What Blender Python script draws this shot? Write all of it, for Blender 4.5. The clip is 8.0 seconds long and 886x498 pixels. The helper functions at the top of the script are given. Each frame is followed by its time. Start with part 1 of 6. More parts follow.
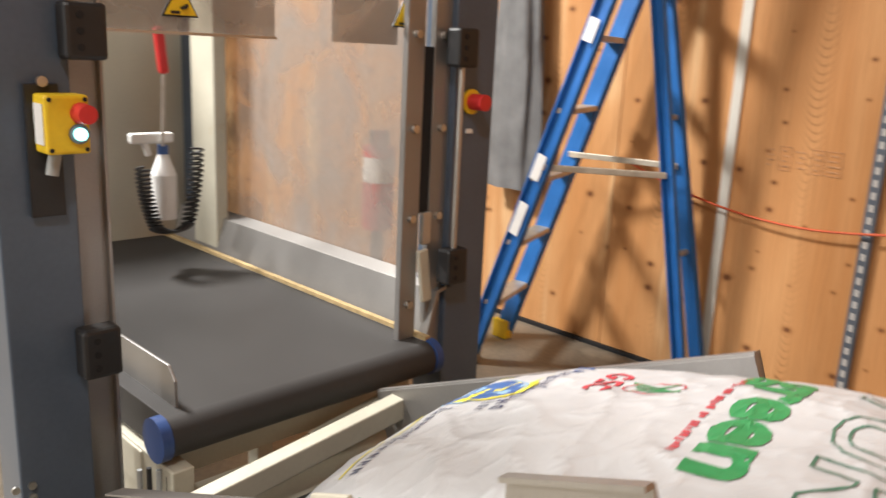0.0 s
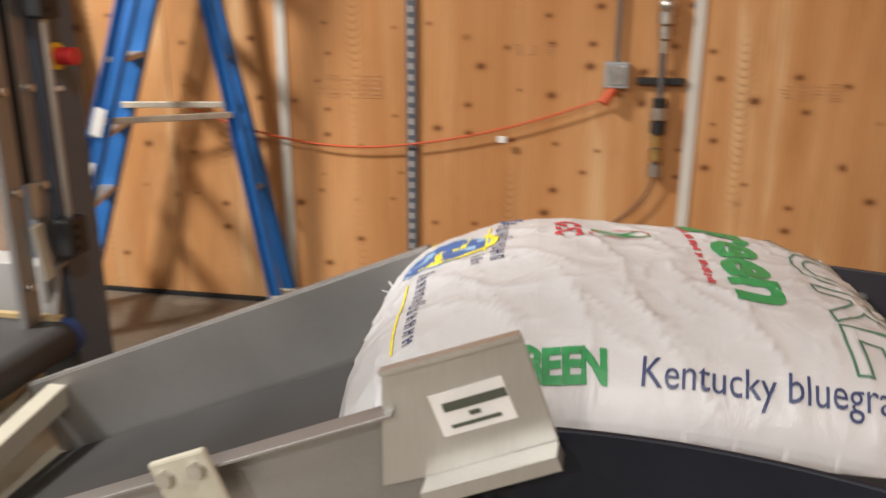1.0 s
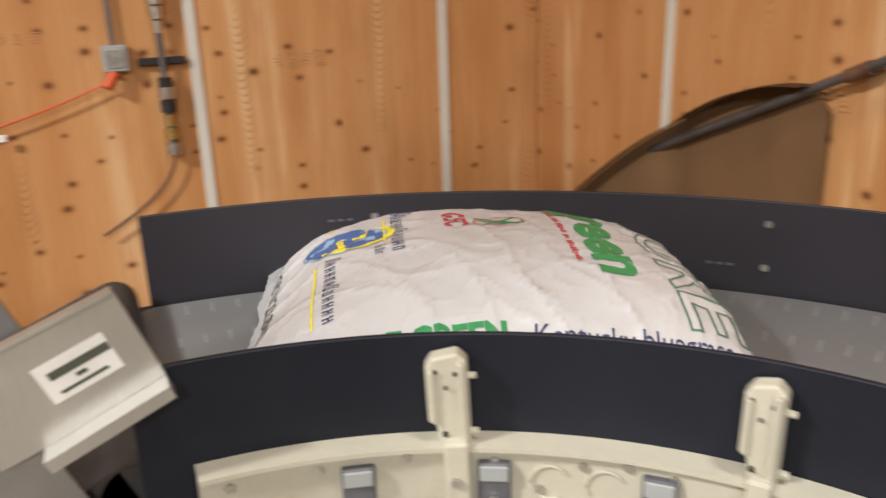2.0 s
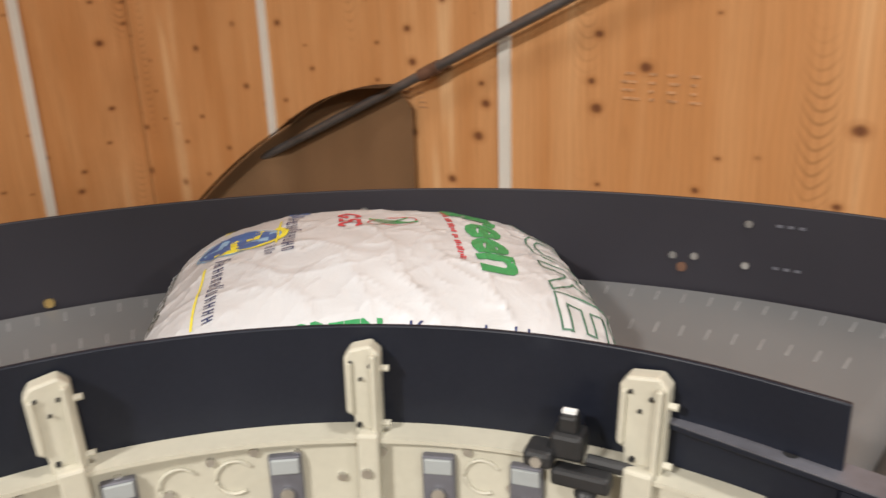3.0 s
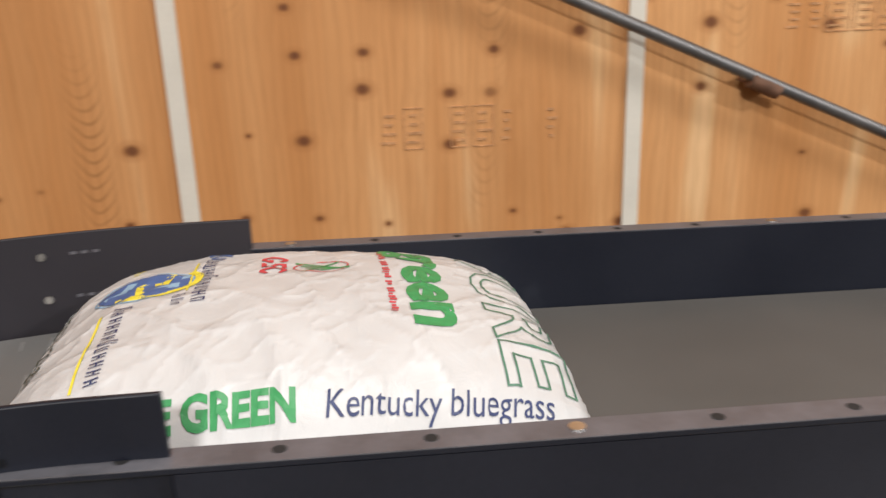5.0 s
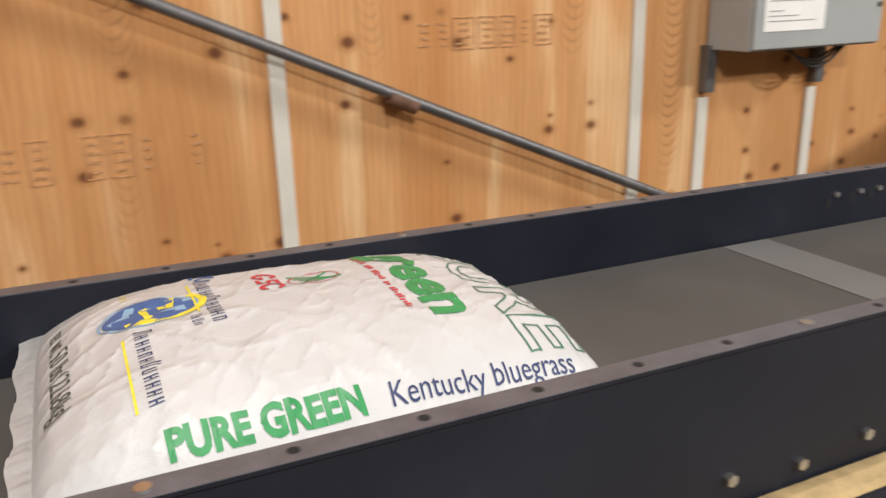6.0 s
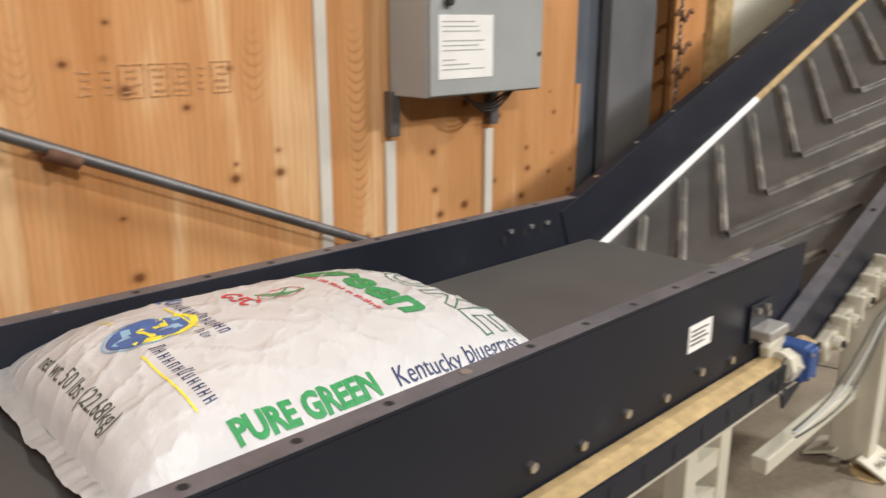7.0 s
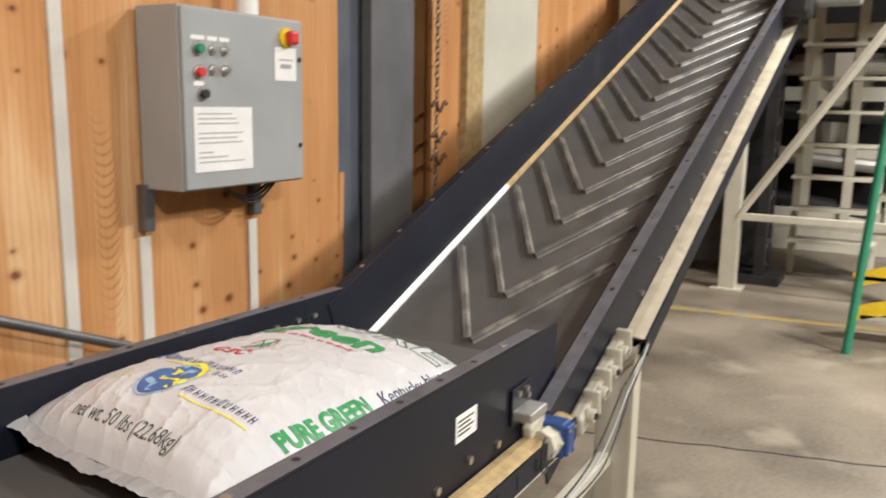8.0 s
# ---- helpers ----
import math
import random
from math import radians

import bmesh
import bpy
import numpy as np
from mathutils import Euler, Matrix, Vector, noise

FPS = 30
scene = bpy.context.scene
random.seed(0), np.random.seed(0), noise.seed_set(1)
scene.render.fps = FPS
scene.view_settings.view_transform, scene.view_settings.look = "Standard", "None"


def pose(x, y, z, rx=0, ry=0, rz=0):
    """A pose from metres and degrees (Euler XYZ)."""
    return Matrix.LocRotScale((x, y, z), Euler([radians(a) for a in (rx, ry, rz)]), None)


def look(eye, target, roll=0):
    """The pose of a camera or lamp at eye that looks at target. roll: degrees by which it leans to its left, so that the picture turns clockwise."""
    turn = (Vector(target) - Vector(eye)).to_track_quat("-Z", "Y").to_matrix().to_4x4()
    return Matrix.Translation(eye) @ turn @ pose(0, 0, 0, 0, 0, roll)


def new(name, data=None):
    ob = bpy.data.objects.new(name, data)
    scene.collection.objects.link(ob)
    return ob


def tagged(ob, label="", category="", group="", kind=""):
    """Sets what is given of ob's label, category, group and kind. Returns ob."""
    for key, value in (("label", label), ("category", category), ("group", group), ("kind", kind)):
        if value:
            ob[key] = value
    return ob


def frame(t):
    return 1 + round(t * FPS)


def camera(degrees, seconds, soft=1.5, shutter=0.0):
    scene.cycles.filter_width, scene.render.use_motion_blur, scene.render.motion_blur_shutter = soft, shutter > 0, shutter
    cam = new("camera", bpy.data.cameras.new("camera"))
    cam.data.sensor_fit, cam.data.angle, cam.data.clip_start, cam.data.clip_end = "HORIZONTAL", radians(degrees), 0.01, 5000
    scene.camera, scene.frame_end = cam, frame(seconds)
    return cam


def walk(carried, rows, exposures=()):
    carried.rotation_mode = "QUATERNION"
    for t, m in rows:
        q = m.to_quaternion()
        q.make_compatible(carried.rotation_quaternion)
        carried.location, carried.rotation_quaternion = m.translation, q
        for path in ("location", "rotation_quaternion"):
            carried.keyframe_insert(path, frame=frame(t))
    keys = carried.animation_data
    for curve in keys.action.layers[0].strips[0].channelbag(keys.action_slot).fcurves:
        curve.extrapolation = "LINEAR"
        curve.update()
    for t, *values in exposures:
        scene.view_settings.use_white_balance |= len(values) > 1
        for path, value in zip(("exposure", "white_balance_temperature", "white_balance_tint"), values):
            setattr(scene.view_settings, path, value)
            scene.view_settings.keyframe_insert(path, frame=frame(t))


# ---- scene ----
import collections

cam = camera(57.0, 8.0, shutter=0.4)
PATH = [
    (0, (-0.08, -1.943, 1.485), (-1.461, -3.32, 1.008), 2.7),
    (0.5, (0.111, -2.107, 1.464), (-1.573, -3.052, 0.942), 1.7),
    (1, (0.155, -2.155, 1.486), (-1.725, -2.511, 0.903), 0.2),
    (1.2, (0.17, -2.185, 1.485), (-1.735, -2.303, 0.883), -0.5),
    (2.3, (0.362, -2.206, 1.488), (-1.255, -1.222, 0.846), -2.1),
    (2.5, (0.382, -2.205, 1.480), (-1.137, -1.079, 0.842), -2.3),
    (3, (0.395, -2.194, 1.481), (-0.85, -0.766, 0.84), -1.9),
    (3.5, (0.386, -2.197, 1.467), (-0.546, -0.539, 0.848), -2.1),
    (4, (0.386, -2.214, 1.471), (-0.173, -0.395, 0.855), -1.9),
    (4.5, (0.398, -2.200, 1.455), (0.227, -0.299, 0.853), -1.9),
    (4.7, (0.412, -2.196, 1.454), (0.393, -0.284, 0.851), -1.9),
    (5.8, (0.602, -2.211, 1.491), (1.312, -0.446, 0.873), -1.4),
    (6, (0.647, -2.227, 1.484), (1.467, -0.506, 0.879), -1.5),
    (6.5, (0.71, -2.207, 1.499), (1.834, -0.658, 0.917), -0.9),
    (7, (0.78, -2.244, 1.521), (2.139, -0.879, 0.983), 0.0),
    (7.5, (0.824, -2.262, 1.536), (2.381, -1.097, 1.066), 0.5),
    (8, (0.818, -2.247, 1.567), (2.539, -1.29, 1.216), 1.0),
]
walk(cam, [(t, look(eye, target, roll)) for t, eye, target, roll in PATH],
     [(0.0, -0.10), (0.5, -0.28), (1.0, -0.34), (2.3, -0.20), (4.5, -0.34), (6.5, -0.40), (8.0, -0.38)])

# ---- light: high-bay lamps under the ceiling of a closed hall ----
world = bpy.data.worlds.new("hall_air")
scene.world = world
world.use_nodes = True
world.node_tree.nodes["Background"].inputs[0].default_value = (1.0, 0.97, 0.94, 1)
world.node_tree.nodes["Background"].inputs[1].default_value = 0.014


def bay_lamp(x, y, z, watts, size):
    d = bpy.data.lights.new("bay_lamp", "AREA")
    d.energy, d.size, d.color, d.shape = watts, size, (1.0, 0.97, 0.935), "DISK"
    ob = new("bay_lamp", d)
    ob.matrix_world = look((x, y, z), (x, y, 0))
    return ob


bay_lamp(5.3, -5.3, 4.3, 560, 0.8)
bay_lamp(-0.3, -6.2, 4.3, 640, 0.8)
bay_lamp(7.6, -3.2, 4.3, 340, 0.8)
bay_lamp(0.8, -1.3, 4.3, 75, 0.45)


# ---- materials ----
def nodes_of(m):
    return m.node_tree.nodes, m.node_tree.links


def mat(name, col, rough=0.5, metal=0.0, var=0.15, scale=8.0, fine=90.0, bump=0.15, stretch=(1, 1, 1), col2=None, spec=0.5, wear_or_glint=None):
    """Paint, metal, rubber and the like: two scales of colour variation and a fine relief."""
    m = bpy.data.materials.new(name)
    m.use_nodes = True
    n, l = nodes_of(m)
    b = n["Principled BSDF"]
    b.inputs["Roughness"].default_value, b.inputs["Metallic"].default_value = rough, metal
    b.inputs["Specular IOR Level"].default_value = spec
    tc, mp = n.new("ShaderNodeTexCoord"), n.new("ShaderNodeMapping")
    mp.inputs["Scale"].default_value = stretch
    l.new(tc.outputs["Object"], mp.inputs[0])
    big, small = n.new("ShaderNodeTexNoise"), n.new("ShaderNodeTexNoise")
    big.inputs["Scale"].default_value, small.inputs["Scale"].default_value = scale, fine
    big.inputs["Detail"].default_value = 5
    for t in (big, small):
        l.new(mp.outputs[0], t.inputs["Vector"])
    add = n.new("ShaderNodeMath")
    add.operation = "MULTIPLY_ADD"
    add.inputs[1].default_value = 0.35
    l.new(small.outputs[0], add.inputs[0]), l.new(big.outputs[0], add.inputs[2])
    ramp = n.new("ShaderNodeMapRange")
    ramp.inputs["From Min"].default_value, ramp.inputs["From Max"].default_value = 0.4, 0.95
    l.new(add.outputs[0], ramp.inputs[0])
    mix = n.new("ShaderNodeMix")
    mix.data_type = "RGBA"
    c2 = col2 or [min(1, c * (1 + var) + var * 0.03) for c in col]
    mix.inputs["A"].default_value = (*[c * (1 - var) for c in col], 1)
    mix.inputs["B"].default_value = (*c2, 1)
    l.new(ramp.outputs[0], mix.inputs["Factor"])
    out = mix.outputs["Result"]
    if wear_or_glint:
        wn = n.new("ShaderNodeTexNoise")
        wn.inputs["Scale"].default_value, wn.inputs["Detail"].default_value = wear_or_glint[1], 9
        l.new(tc.outputs["Object"], wn.inputs["Vector"])
        wr = n.new("ShaderNodeMapRange")
        wr.inputs["From Min"].default_value, wr.inputs["From Max"].default_value = wear_or_glint[2], wear_or_glint[2] + 0.12
        l.new(wn.outputs[0], wr.inputs[0])
        m2 = n.new("ShaderNodeMix")
        m2.data_type = "RGBA"
        m2.inputs["B"].default_value = (*wear_or_glint[0], 1)
        l.new(wr.outputs[0], m2.inputs["Factor"]), l.new(out, m2.inputs["A"])
        out = m2.outputs["Result"]
    l.new(out, b.inputs["Base Color"])
    rr = n.new("ShaderNodeMapRange")
    rr.inputs["To Min"].default_value, rr.inputs["To Max"].default_value = max(0.03, rough - 0.1), min(1, rough + 0.12)
    l.new(add.outputs[0], rr.inputs[0]), l.new(rr.outputs[0], b.inputs["Roughness"])
    bp = n.new("ShaderNodeBump")
    bp.inputs["Strength"].default_value, bp.inputs["Distance"].default_value = bump, 0.004
    l.new(add.outputs[0], bp.inputs["Height"]), l.new(bp.outputs[0], b.inputs["Normal"])
    return m


def plywood(name, along, c1, c2, c3):
    """Rotary-cut fir plywood: bands of grain along z, dark knots, each sheet of its own tone. along: the wall's axis, 0 for x, 1 for y."""
    m = bpy.data.materials.new(name)
    m.use_nodes = True
    n, l = nodes_of(m)
    b = n["Principled BSDF"]
    b.inputs["Roughness"].default_value, b.inputs["Specular IOR Level"].default_value = 0.62, 0.25
    tc, sep, info = n.new("ShaderNodeTexCoord"), n.new("ShaderNodeSeparateXYZ"), n.new("ShaderNodeObjectInfo")
    l.new(tc.outputs["Object"], sep.inputs[0])
    flat = n.new("ShaderNodeCombineXYZ")
    shift = n.new("ShaderNodeMath")
    shift.operation = "MULTIPLY_ADD"
    shift.inputs[1].default_value = 37.0
    l.new(info.outputs["Random"], shift.inputs[0]), l.new(sep.outputs[along], shift.inputs[2])
    l.new(shift.outputs[0], flat.inputs[0]), l.new(sep.outputs[2], flat.inputs[1])

    def tex(kind, sx, sy, **kw):
        mp, t = n.new("ShaderNodeMapping"), n.new(kind)
        mp.inputs["Scale"].default_value = (sx, sy, 1)
        l.new(flat.outputs[0], mp.inputs[0]), l.new(mp.outputs[0], t.inputs["Vector"])
        for k, v in kw.items():
            t.inputs[k].default_value = v
        return t

    def mapped(sock, a, z, lo=0.0, hi=1.0):
        r = n.new("ShaderNodeMapRange")
        for k, v in (("From Min", a), ("From Max", z), ("To Min", lo), ("To Max", hi)):
            r.inputs[k].default_value = v
        l.new(sock, r.inputs[0])
        return r.outputs[0]

    def mixed(fac, a, c):
        x = n.new("ShaderNodeMix")
        x.data_type = "RGBA"
        l.new(fac, x.inputs["Factor"])
        for s, v in (("A", a), ("B", c)):
            if isinstance(v, tuple):
                x.inputs[s].default_value = (*v, 1)
            else:
                l.new(v, x.inputs[s])
        return x.outputs["Result"]

    band = tex("ShaderNodeTexNoise", 5.0, 0.45, Scale=1.0, Detail=3.0, Distortion=0.6)
    grain = tex("ShaderNodeTexNoise", 46.0, 2.2, Scale=1.0, Detail=6.0, Roughness=0.7, Distortion=1.6)
    blot = tex("ShaderNodeTexNoise", 2.2, 1.6, Scale=1.0, Detail=4.0)
    ripple = tex("ShaderNodeTexWave", 3.2, 0.7, Scale=4.0, Distortion=9.0, Detail=3.0, **{"Detail Scale": 0.7})
    base = mixed(mapped(band.outputs[0], 0.36, 0.64), c1, c2)
    base = mixed(mapped(band.outputs[0], 0.6, 0.68, 0.0, 0.65), base, c3)
    base = mixed(mapped(grain.outputs[0], 0.5, 0.75, 0.0, 0.5), base, tuple(c * 0.62 for c in c1))
    base = mixed(mapped(ripple.outputs[0], 0.55, 1.0, 0.0, 0.22), base, tuple(c * 0.6 for c in c1))
    base = mixed(mapped(blot.outputs[0], 0.5, 0.78, 0.0, 0.4), base, tuple(c * 0.7 for c in c1))
    base = mixed(mapped(info.outputs["Random"], 0.0, 1.0, 0.0, 0.32), base, (0.42, 0.185, 0.065))
    # chains of nested arches where the veneer lathe crossed the growth rings
    strip = n.new("ShaderNodeMath")
    strip.operation = "PINGPONG"
    strip.inputs[1].default_value = 0.34
    bent = n.new("ShaderNodeMath")
    bent.operation = "MULTIPLY_ADD"
    bent.inputs[1].default_value = 0.16
    l.new(blot.outputs[0], bent.inputs[0]), l.new(shift.outputs[0], bent.inputs[2]), l.new(bent.outputs[0], strip.inputs[0])
    bow = n.new("ShaderNodeMath")
    bow.operation = "MULTIPLY"
    l.new(strip.outputs[0], bow.inputs[0]), l.new(strip.outputs[0], bow.inputs[1])
    rise = n.new("ShaderNodeMath")
    rise.operation = "MULTIPLY_ADD"
    rise.inputs[1].default_value = -22.0
    l.new(bow.outputs[0], rise.inputs[0]), l.new(sep.outputs[2], rise.inputs[2])
    jog = n.new("ShaderNodeMath")
    jog.operation = "MULTIPLY_ADD"
    jog.inputs[1].default_value = 0.05
    l.new(band.outputs[0], jog.inputs[0]), l.new(rise.outputs[0], jog.inputs[2])
    beat = n.new("ShaderNodeMath")
    beat.operation = "PINGPONG"
    beat.inputs[1].default_value = 0.017
    l.new(jog.outputs[0], beat.inputs[0])
    patch = tex("ShaderNodeTexNoise", 3.0, 1.3, Scale=1.0, Detail=1.0)
    arch = n.new("ShaderNodeMath")
    arch.operation = "MULTIPLY"
    l.new(mapped(beat.outputs[0], 0.009, 0.017, 0.0, 0.6), arch.inputs[0]), l.new(mapped(strip.outputs[0], 0.060, 0.030), arch.inputs[1])
    arch2 = n.new("ShaderNodeMath")
    arch2.operation = "MULTIPLY"
    l.new(arch.outputs[0], arch2.inputs[0]), l.new(mapped(patch.outputs[0], 0.50, 0.62), arch2.inputs[1])
    base = mixed(arch2.outputs[0], base, tuple(c * 0.5 for c in c1))
    # knots: a dark core, a brown ring, on part of the cells only
    knot = tex("ShaderNodeTexVoronoi", 5.6, 7.4, Scale=1.0, Randomness=1.0)
    knot.voronoi_dimensions = "2D"
    pick = n.new("ShaderNodeSeparateColor")
    l.new(knot.outputs["Color"], pick.inputs[0])
    some = mapped(pick.outputs[0], 0.56, 0.62)
    wob = n.new("ShaderNodeMath")
    wob.operation = "MULTIPLY_ADD"
    wob.inputs[1].default_value = 0.09
    l.new(grain.outputs[0], wob.inputs[0]), l.new(knot.outputs["Distance"], wob.inputs[2])
    size = n.new("ShaderNodeMath")
    size.operation = "DIVIDE"
    l.new(wob.outputs[0], size.inputs[0]), l.new(mapped(pick.outputs[1], 0.0, 1.0, 0.55, 1.25), size.inputs[1])
    for edge, inner, hue, top in ((0.25, 0.10, (0.34, 0.14, 0.045), 0.65), (0.155, 0.085, (0.13, 0.045, 0.018), 0.9)):
        fac = n.new("ShaderNodeMath")
        fac.operation = "MULTIPLY"
        l.new(mapped(size.outputs[0], edge, inner, 0.0, top), fac.inputs[0]), l.new(some, fac.inputs[1])
        base = mixed(fac.outputs[0], base, hue)
    l.new(base, b.inputs["Base Color"])
    bp = n.new("ShaderNodeBump")
    bp.inputs["Strength"].default_value, bp.inputs["Distance"].default_value = 0.25, 0.003
    l.new(grain.outputs[0], bp.inputs["Height"]), l.new(bp.outputs[0], b.inputs["Normal"])
    return m


def clear_sheet(name):
    """Scuffed clear plastic: mostly see-through, whitish scratches and smears."""
    m = bpy.data.materials.new(name)
    m.use_nodes = True
    n, l = nodes_of(m)
    b, out = n["Principled BSDF"], n["Material Output"]
    b.inputs["Base Color"].default_value, b.inputs["Roughness"].default_value = (0.27, 0.24, 0.215, 1), 0.35
    tr, mx, tc = n.new("ShaderNodeBsdfTransparent"), n.new("ShaderNodeMixShader"), n.new("ShaderNodeTexCoord")
    tr.inputs[0].default_value = (0.93, 0.91, 0.88, 1)
    a, s = n.new("ShaderNodeTexNoise"), n.new("ShaderNodeTexNoise")
    a.inputs["Scale"].default_value, a.inputs["Detail"].default_value, a.inputs["Distortion"].default_value = 5.0, 9.0, 0.5
    s.inputs["Scale"].default_value = 2.0
    l.new(tc.outputs["Object"], a.inputs["Vector"]), l.new(tc.outputs["Object"], s.inputs["Vector"])
    r = n.new("ShaderNodeMapRange")
    for k, v in (("From Min", 0.36), ("From Max", 0.72), ("To Min", 0.36), ("To Max", 0.82)):
        r.inputs[k].default_value = v
    l.new(a.outputs[0], r.inputs[0]), l.new(r.outputs[0], mx.inputs[0])
    l.new(tr.outputs[0], mx.inputs[1]), l.new(b.outputs[0], mx.inputs[2]), l.new(mx.outputs[0], out.inputs[0])
    return m


def glow(name, col, power):
    m = bpy.data.materials.new(name)
    m.use_nodes = True
    b = m.node_tree.nodes["Principled BSDF"]
    b.inputs["Base Color"].default_value = (*col, 1)
    b.inputs["Emission Color"].default_value, b.inputs["Emission Strength"].default_value = (*col, 1), power
    return m


PLY_N = plywood("plywood_sheet", 0, (0.53, 0.248, 0.090), (0.665, 0.365, 0.162), (0.80, 0.565, 0.32))
PLY_W = plywood("plywood_sheet_side", 1, (0.53, 0.248, 0.090), (0.665, 0.365, 0.162), (0.80, 0.565, 0.32))
BATTEN = mat("batten_paint", (0.62, 0.60, 0.54), 0.6, var=0.08, scale=5, bump=0.1)
CONC = mat("concrete_floor", (0.185, 0.155, 0.115), 0.45, var=0.5, scale=1.3, fine=40, bump=0.12, wear_or_glint=((0.27, 0.235, 0.18), 2.4, 0.56))
WALLP = mat("hall_wall_paint", (0.45, 0.42, 0.38), 0.7, var=0.1, scale=1.0)
CEIL = mat("ceiling_steel", (0.5, 0.48, 0.45), 0.6, var=0.1, scale=1.0)
NAVY = mat("blue_black_paint", (0.0066, 0.0086, 0.0165), 0.40, var=0.18, scale=3, fine=160, bump=0.05, wear_or_glint=((0.022, 0.026, 0.036), 6, 0.66), spec=0.28)
SLATE = mat("guard_plastic", (0.0145, 0.0125, 0.0185), 0.50, var=0.12, scale=2.5, fine=200, bump=0.04)
POSTG = mat("dark_grey_paint", (0.085, 0.10, 0.125), 0.45, var=0.2, scale=4, bump=0.06)
POSTB = mat("blue_grey_post_paint", (0.078, 0.108, 0.155), 0.32, var=0.15, scale=4, bump=0.05)
FLANGE = mat("rubbed_steel_edge", (0.13, 0.13, 0.15), 0.38, metal=0.3, var=0.25, scale=14, bump=0.08)
BELTM = mat("dark_belt_rubber", (0.036, 0.034, 0.033), 0.55, var=0.2, scale=2.0, fine=420, bump=0.3, spec=0.3)
BELT = mat("belt_fabric", (0.085, 0.081, 0.077), 0.62, var=0.2, scale=2.0, fine=420, bump=0.35, spec=0.3)
BELTC = mat("belt_curve_fabric", (0.15, 0.15, 0.15), 0.5, var=0.12, scale=2.5, fine=380, bump=0.25)
TICK = mat("belt_mark", (0.30, 0.30, 0.295), 0.6, var=0.2, scale=30)
RUBBER = mat("cleated_rubber", (0.075, 0.071, 0.067), 0.42, var=0.3, scale=5, fine=120, bump=0.25, wear_or_glint=((0.085, 0.078, 0.07), 5, 0.6))
# the pale blotches in this colour stand in for highlights on the cleats
CLEAT = mat("cleat_rubber", (0.095, 0.09, 0.082), 0.32, var=0.3, scale=12, bump=0.2, wear_or_glint=((0.20, 0.185, 0.16), 9, 0.50))
CREAM = mat("cream_enamel", (0.50, 0.475, 0.385), 0.42, var=0.1, scale=6, bump=0.06, wear_or_glint=((0.42, 0.34, 0.22), 7, 0.68))
STEEL = mat("brushed_steel", (0.56, 0.55, 0.52), 0.36, metal=0.85, var=0.12, scale=4, fine=240, stretch=(1, 1, 0.12), bump=0.1)
PANELS = mat("dull_steel_sheet", (0.34, 0.33, 0.318), 0.40, metal=0.7, var=0.12, scale=3, fine=200, bump=0.08)
ZINC = mat("zinc_bolt", (0.62, 0.61, 0.58), 0.3, metal=1.0, var=0.15, scale=40)
BLACK = mat("black_plastic", (0.014, 0.014, 0.015), 0.42, var=0.2, scale=12)
# near-black: holes, gaps, cracks; also shade painted into the recess and far background
NEAR_BLACK = mat("near_black", (0.008, 0.008, 0.009), 0.8, var=0.2, scale=10)
DUSTG = mat("pale_grain_dust", (0.42, 0.365, 0.27), 0.9, var=0.22, scale=9, fine=320, bump=0.7, wear_or_glint=((0.20, 0.19, 0.18), 7, 0.60))
DUST = mat("seed_dust", (0.40, 0.29, 0.14), 0.9, var=0.3, scale=24, fine=320, bump=0.9)
BAGM = mat("woven_white_poly", (0.56, 0.565, 0.575), 0.30, var=0.05, scale=9, fine=700, bump=0.25)
# soft crinkles of the filled film
bag_nodes, bag_links = BAGM.node_tree.nodes, BAGM.node_tree.links
crease = bag_nodes.new("ShaderNodeTexNoise")
crease.inputs["Scale"].default_value, crease.inputs["Detail"].default_value, crease.inputs["Distortion"].default_value = 11.0, 4.0, 0.8
crease_from = bag_nodes.new("ShaderNodeTexCoord")
bag_links.new(crease_from.outputs["Object"], crease.inputs["Vector"])
crinkle = bag_nodes.new("ShaderNodeBump")
crinkle.inputs["Strength"].default_value, crinkle.inputs["Distance"].default_value = 0.30, 0.014
bag_links.new(crease.outputs[0], crinkle.inputs["Height"])
for nd in list(bag_nodes):
    if nd.type == "BUMP" and nd != crinkle:
        bag_links.new(crinkle.outputs[0], nd.inputs["Normal"])
INKG = mat("green_ink", (0.035, 0.27, 0.09), 0.4, var=0.15, scale=60, bump=0.05)
INKD = mat("navy_ink", (0.03, 0.045, 0.13), 0.4, var=0.15, scale=60, bump=0.05)
INKT = mat("teal_line_ink", (0.075, 0.19, 0.13), 0.4, var=0.2, scale=60, bump=0.05)
INKR = mat("red_ink", (0.55, 0.05, 0.07), 0.4, var=0.15, scale=60, bump=0.05)
INKY = mat("yellow_ink", (0.78, 0.68, 0.06), 0.4, var=0.15, scale=60, bump=0.05)
INKB = mat("blue_ink", (0.05, 0.12, 0.32), 0.4, var=0.2, scale=30, bump=0.05)
INKS = mat("sky_ink", (0.25, 0.42, 0.60), 0.4, var=0.2, scale=30, bump=0.05)
INKK = mat("dark_print", (0.07, 0.08, 0.06), 0.5, var=0.2, scale=60, bump=0.05)
LBLUE = mat("blue_fibreglass", (0.012, 0.13, 0.42), 0.4, var=0.15, scale=9, bump=0.08, wear_or_glint=((0.10, 0.22, 0.42), 20, 0.68))
ALU = mat("worn_aluminium", (0.58, 0.53, 0.44), 0.42, metal=0.7, var=0.2, scale=14, bump=0.15)
YEL = mat("safety_yellow", (0.80, 0.55, 0.02), 0.42, var=0.12, scale=12)
